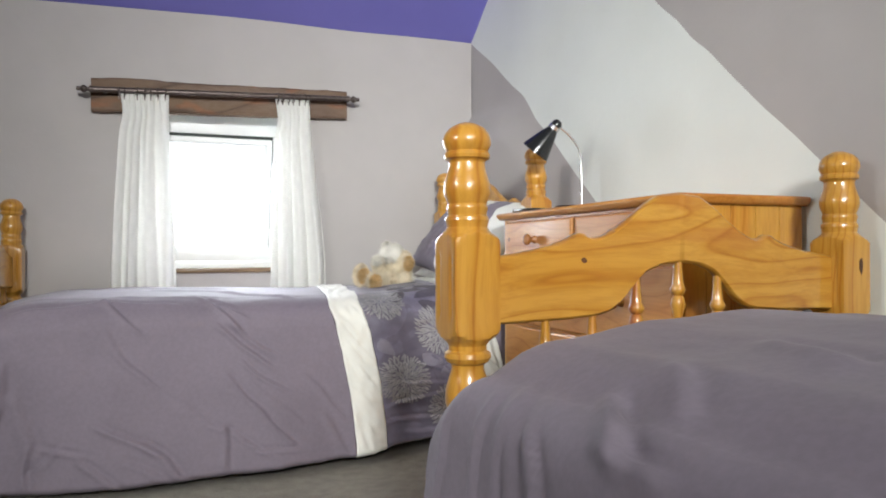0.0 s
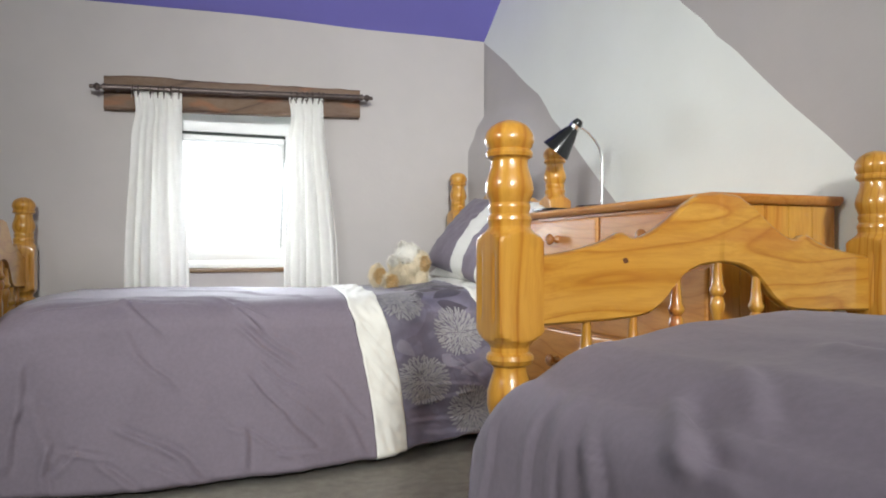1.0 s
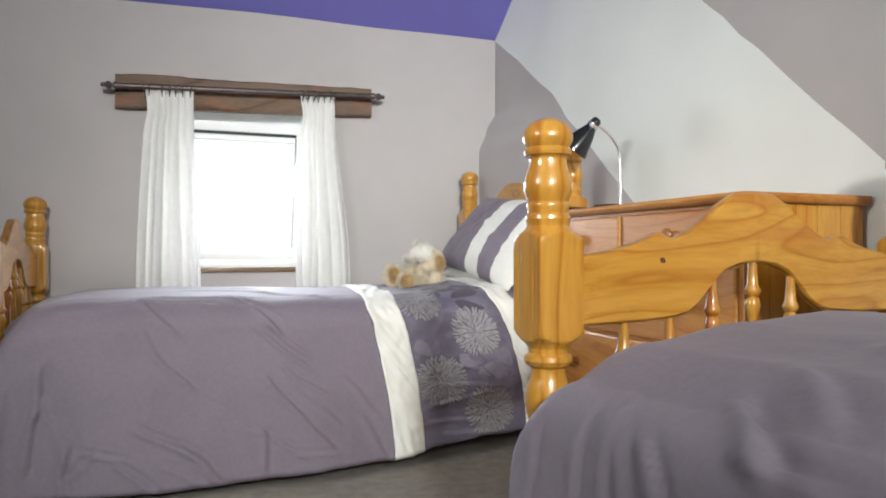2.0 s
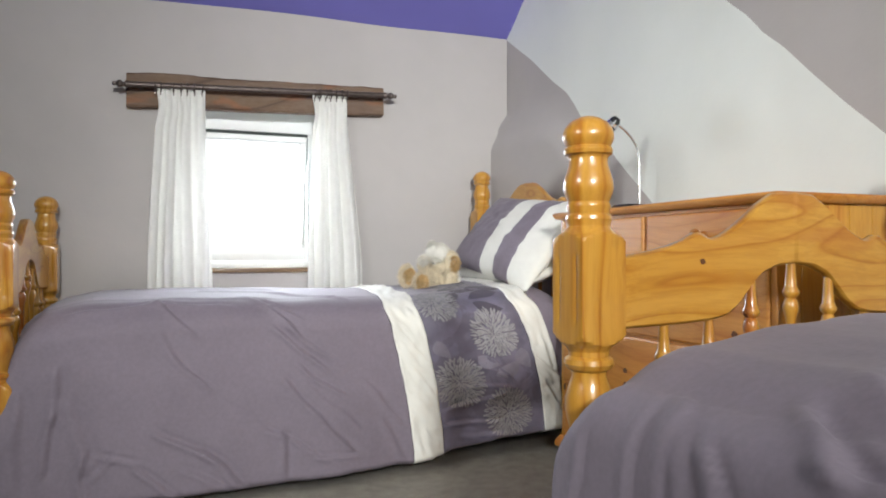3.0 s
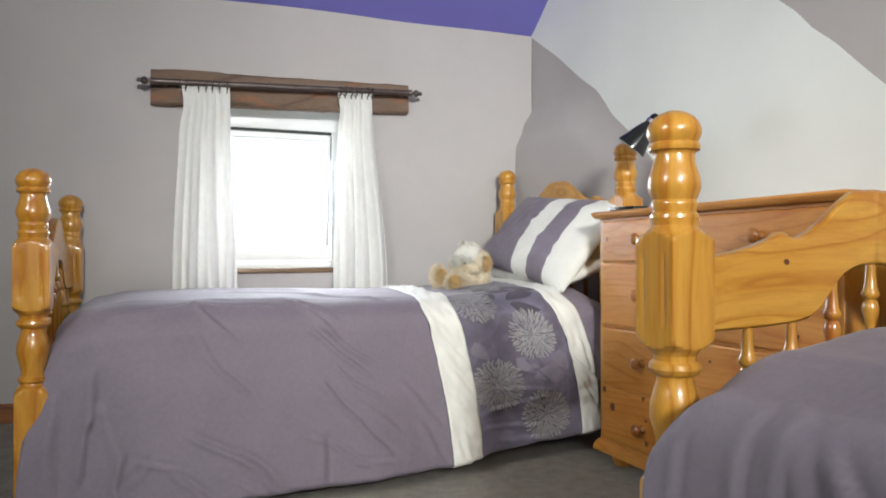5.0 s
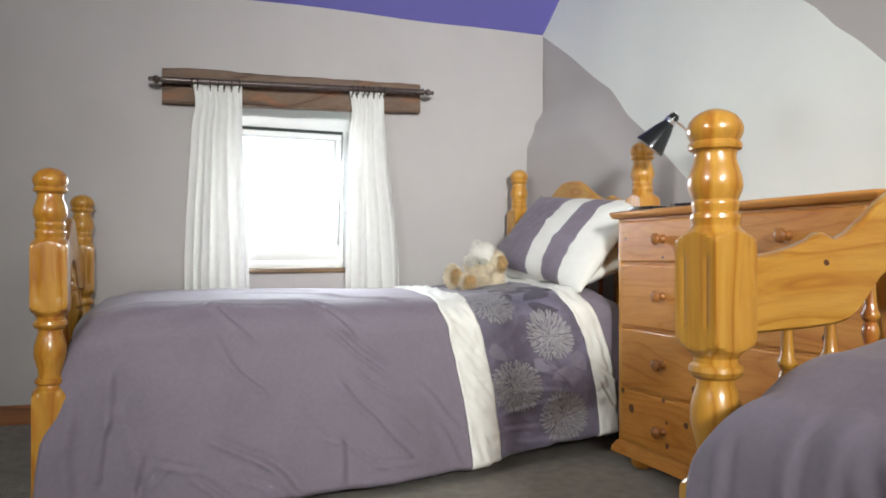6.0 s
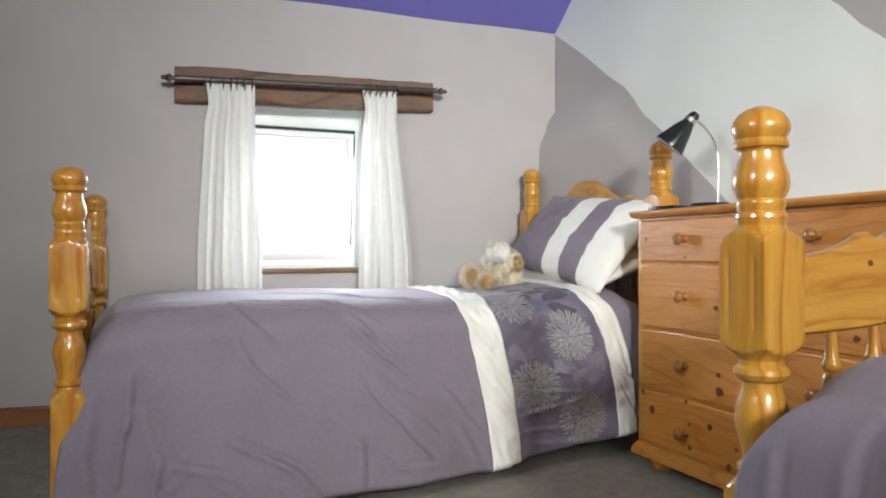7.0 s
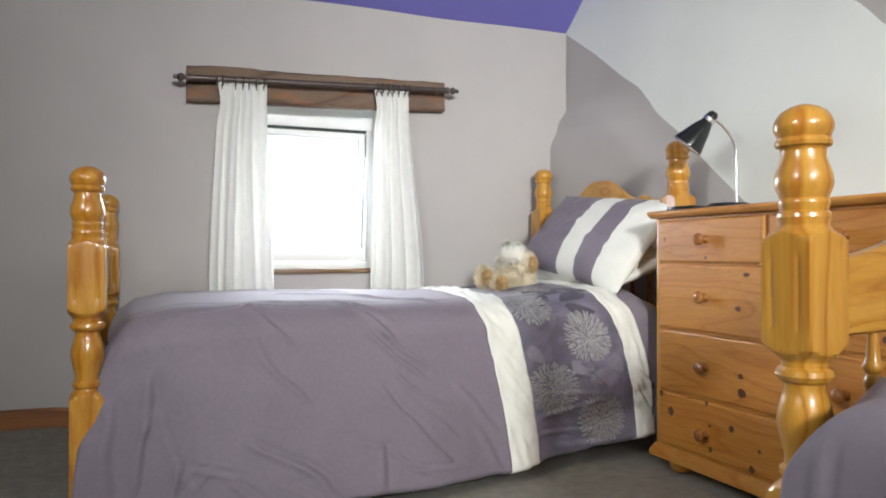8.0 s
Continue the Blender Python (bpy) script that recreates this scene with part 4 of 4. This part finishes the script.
def drawer(ya, yb_, za, zb, knobs, spots=()):
    bm = bmesh.new()
    f, e = CX0 - 0.006, 0.007
    rings(bm, [[(CX0 + 0.018, ya, za), (CX0 + 0.018, yb_, za), (CX0 + 0.018, yb_, zb), (CX0 + 0.018, ya, zb)],
               [(f + 0.006, ya, za), (f + 0.006, yb_, za), (f + 0.006, yb_, zb), (f + 0.006, ya, zb)],
               [(f + 0.002, ya + 0.002, za + 0.002), (f + 0.002, yb_ - 0.002, za + 0.002), (f + 0.002, yb_ - 0.002, zb - 0.002), (f + 0.002, ya + 0.002, zb - 0.002)],
               [(f, ya + e, za + e), (f, yb_ - e, za + e), (f, yb_ - e, zb - e), (f, ya + e, zb - e)]])
    d = part("drawer", bm, CHEST, chest, smooth=20)
    for y, z in knobs:
        m = Matrix.Translation((f, y, z)) @ Matrix.Rotation(radians(-90), 4, "Y")
        part("knob", lathe(bmesh.new(), KNOB, m=m, seg=20), KNOBWOOD, d, "turned dark pine knob", smooth=50)


    for y, z, a, b in spots:
        pts = [(f - 0.0007, y + a * math.cos(k * 0.5236 + 0.3) * (1 + 0.15 * math.sin(k * 2.1 + y * 90)), z + b * math.sin(k * 0.5236 + 0.3) * (1 + 0.15 * math.cos(k * 1.7 + z * 90))) for k in range(12)]
        bm = bmesh.new()
        rings(bm, [pts, [(px + 0.004, py, pz) for px, py, pz in pts]])
        part("knot", bm, KNOT, d, smooth=0)


SPOTS = [[(1.105, 0.768, 0.004, 0.008), (0.915, 0.708, 0.007, 0.005)], [(0.30, 0.72, 0.006, 0.005)], [(0.752, 0.660, 0.013, 0.006), (0.785, 0.560, 0.010, 0.008), (0.33, 0.52, 0.01, 0.008)],
         [(0.776, 0.365, 0.010, 0.008), (0.771, 0.318, 0.016, 0.013), (0.43, 0.30, 0.012, 0.01), (0.62, 0.42, 0.005, 0.004)],
         [(1.077, 0.206, 0.013, 0.015), (1.123, 0.257, 0.008, 0.010), (0.914, 0.262, 0.007, 0.007), (0.900, 0.196, 0.007, 0.005), (0.812, 0.206, 0.010, 0.010), (0.707, 0.165, 0.006, 0.006), (0.898, 0.125, 0.008, 0.009), (0.735, 0.108, 0.011, 0.011), (0.50, 0.20, 0.011, 0.009)]]
ZK = [0.765, 0.587, 0.373, 0.165]
drawer(CM + 0.009, CY1 - 0.020, *ROWS_Z[0], [(0.915, ZK[0])], SPOTS[0])
drawer(CY0 + 0.020, CM - 0.009, *ROWS_Z[0], [(0.435, ZK[0])], SPOTS[1])
for k in (1, 2, 3):
    drawer(CY0 + 0.020, CY1 - 0.020, *ROWS_Z[k], [(0.915, ZK[k]), (0.435, ZK[k])], SPOTS[k + 1])
for x in (CX0 + 0.055, CX1 - 0.055):
    for y in (CY0 + 0.06, CY1 - 0.06):
        part("bun_foot", lathe(bmesh.new(), [(0.0, 0.030), (0.006, 0.036), (0.020, 0.042), (0.034, 0.040), (0.0455, 0.030)], (x, y, 0), 24), CHEST, chest, smooth=50)

# ---- desk lamp on the chest ----
lamp = thing("desk_lamp", pose(0, 0, 0), "black enamel desk lamp with a bent chrome stem, unlit", "desk lamp")
LX, LY = 0.880, 1.075
part("base", lathe(bmesh.new(), [(CZT, 0.064), (CZT + 0.004, 0.070), (CZT + 0.022, 0.070), (CZT + 0.029, 0.064), (CZT + 0.033, 0.02), (CZT + 0.0335, 0.001)], (LX, LY, 0), 36), BLACK, lamp, "round black base")
sx, sy = LX + 0.035, LY
stem = [(sx, sy, CZT + 0.028), (sx, sy, 0.96), (sx - 0.001, sy, 1.04), (sx - 0.003, sy, 1.075), (sx - 0.010, sy + 0.001, 1.100), (sx - 0.030, sy + 0.004, 1.130), (sx - 0.056, sy + 0.007, 1.156), (sx - 0.086, sy + 0.010, 1.176)]
part("stem", tube(bmesh.new(), stem, 0.0046, 12), CHROME, lamp, "bent chrome stem")
tip = Vector((sx - 0.100, sy + 0.012, 1.182))
mouth = tip + Vector((-0.057, 0.052, -0.092))
ax = (mouth - tip).normalized()
m = Matrix.Translation(tip) @ ax.to_track_quat("Z", "Y").to_matrix().to_4x4()
L_ = (mouth - tip).length
shade = part("shade", lathe(bmesh.new(), [(-0.022, 0.001), (-0.020, 0.012), (-0.010, 0.018), (0.004, 0.019), (0.020, 0.020), (0.028, 0.024), (0.050, 0.033), (0.085, 0.044), (L_ - 0.012, 0.052), (L_, 0.0545), (L_ + 0.0006, 0.052), (L_ - 0.012, 0.0495), (0.085, 0.041), (0.05, 0.030), (0.035, 0.001)], m=m, seg=36), BLACK, lamp, "black flared shade", smooth=35)
part("lining", lathe(bmesh.new(), [(L_ - 0.001, 0.0515), (L_ - 0.013, 0.0489), (0.085, 0.0404), (0.05, 0.0295), (0.048, 0.001)], m=m, seg=36), SHADEIN, shade, "white inside of the shade")
part("bulb", lathe(bmesh.new(), [(0.05, 0.012), (0.07, 0.014), (0.09, 0.024), (0.108, 0.026), (0.112, 0.018), (0.116, 0.002)], m=m, seg=20), SHADEIN, shade)
part("collar", lathe(bmesh.new(), [(0.002, 0.0195), (0.003, 0.0215), (0.016, 0.0215), (0.017, 0.0195)], m=m, seg=30), CHROME, shade, "chrome collar")
part("joint", lathe(bmesh.new(), [(-0.008, 0.001), (-0.006, 0.011), (0.006, 0.011), (0.008, 0.001)], m=Matrix.Translation(tip + Vector((0.012, 0, -0.004))) @ Matrix.Rotation(radians(90), 4, "X"), seg=16), CHROME, lamp, "chrome swivel joint")
pad = thing("notebook", pose(0.70, 1.075, CZT, 0, 0, 8), "thin dark closed notebook lying on the chest", "notebook")
bm = boxed((-0.035, -0.055, 0.0), (0.035, 0.055, 0.015), 0.0015)
part("cover", bm, BLACK, pad)

# ---- soft toy bear, one mesh ----
def bear():
    rnd = random.Random(5)
    bm = bmesh.new()
    # cream fur 0, white fur 1, tan soles and ear 3
    blobs = [((0.024, 0.0, 0.050), (0.056, 0.050, 0.052), 0), ((0.030, -0.012, 0.085), (0.046, 0.040, 0.040), 0), ((0.036, 0.004, 0.136), (0.050, 0.048, 0.046), 1), ((0.070, -0.022, 0.112), (0.040, 0.034, 0.044), 0), ((0.080, -0.050, 0.110), (0.018, 0.010, 0.024), 3), ((0.016, -0.020, 0.112), (0.022, 0.020, 0.020), 1),
             ((0.028, 0.040, 0.170), (0.018, 0.012, 0.018), 1), ((-0.028, -0.012, 0.098), (0.022, 0.020, 0.024), 0), ((-0.040, -0.020, 0.116), (0.014, 0.013, 0.015), 1), ((-0.084, 0.026, 0.056), (0.028, 0.028, 0.037), 0), ((-0.082, 0.002, 0.056), (0.017, 0.010, 0.022), 3), ((-0.054, -0.034, 0.034), (0.030, 0.028, 0.033), 0), ((-0.058, -0.056, 0.034), (0.018, 0.010, 0.020), 3),
             ((-0.016, -0.014, 0.030), (0.044, 0.034, 0.030), 0), ((0.092, -0.008, 0.046), (0.030, 0.034, 0.046), 1), ((0.066, -0.036, 0.048), (0.034, 0.024, 0.040), 0), ((0.084, -0.036, 0.016), (0.034, 0.022, 0.017), 1), ((0.0, -0.042, 0.060), (0.026, 0.018, 0.030), 0)]
    for c, r, w in blobs:
        q = bmesh.ops.create_uvsphere(bm, u_segments=20, v_segments=14, radius=1.0, matrix=Matrix.Translation(c) @ Matrix.Diagonal((*r, 1)))
        cc = Vector(c)
        for v in q["verts"]:
            d = (v.co - cc)
            v.co += d.normalized() * 0.006 * noise.noise(v.co * 45)
        fs = {f for v in q["verts"] for f in v.link_faces}
        for f in fs:
            f.material_index = w
        # short fur
        for v in list(q["verts"]):
            for _ in range(5):
                d = (v.co - cc).normalized()
                side = Vector((rnd.uniform(-1, 1), rnd.uniform(-1, 1), rnd.uniform(-1, 1))).cross(d).normalized()
                base = v.co + side * rnd.uniform(-0.006, 0.006)
                t1 = base + d * rnd.uniform(0.006, 0.016) + Vector((0, 0, -0.003)) + side * rnd.uniform(-0.005, 0.005)
                f = bm.faces.new((bm.verts.new(base - side * 0.0016), bm.verts.new(base + side * 0.0016), bm.verts.new(t1)))
                f.material_index = w
    for c in ((0.004, -0.022, 0.136), (-0.002, -0.030, 0.108)):
        q = bmesh.ops.create_uvsphere(bm, u_segments=10, v_segments=8, radius=0.0042, matrix=Matrix.Translation(c))
        for f in {f for v in q["verts"] for f in v.link_faces}:
            f.material_index = 2
    ob = part("soft_toy", bm, [FUR, WHITEFUR, BLACK, TANFUR], None, smooth=180)
    ob.matrix_world = pose(0.338, 1.68, 0.570, 0, 3, 8) @ Matrix.Scale(1.05, 4)
    tagged(ob, "small cream and tan plush toy bear sitting on the duvet", "soft toy")


bear()
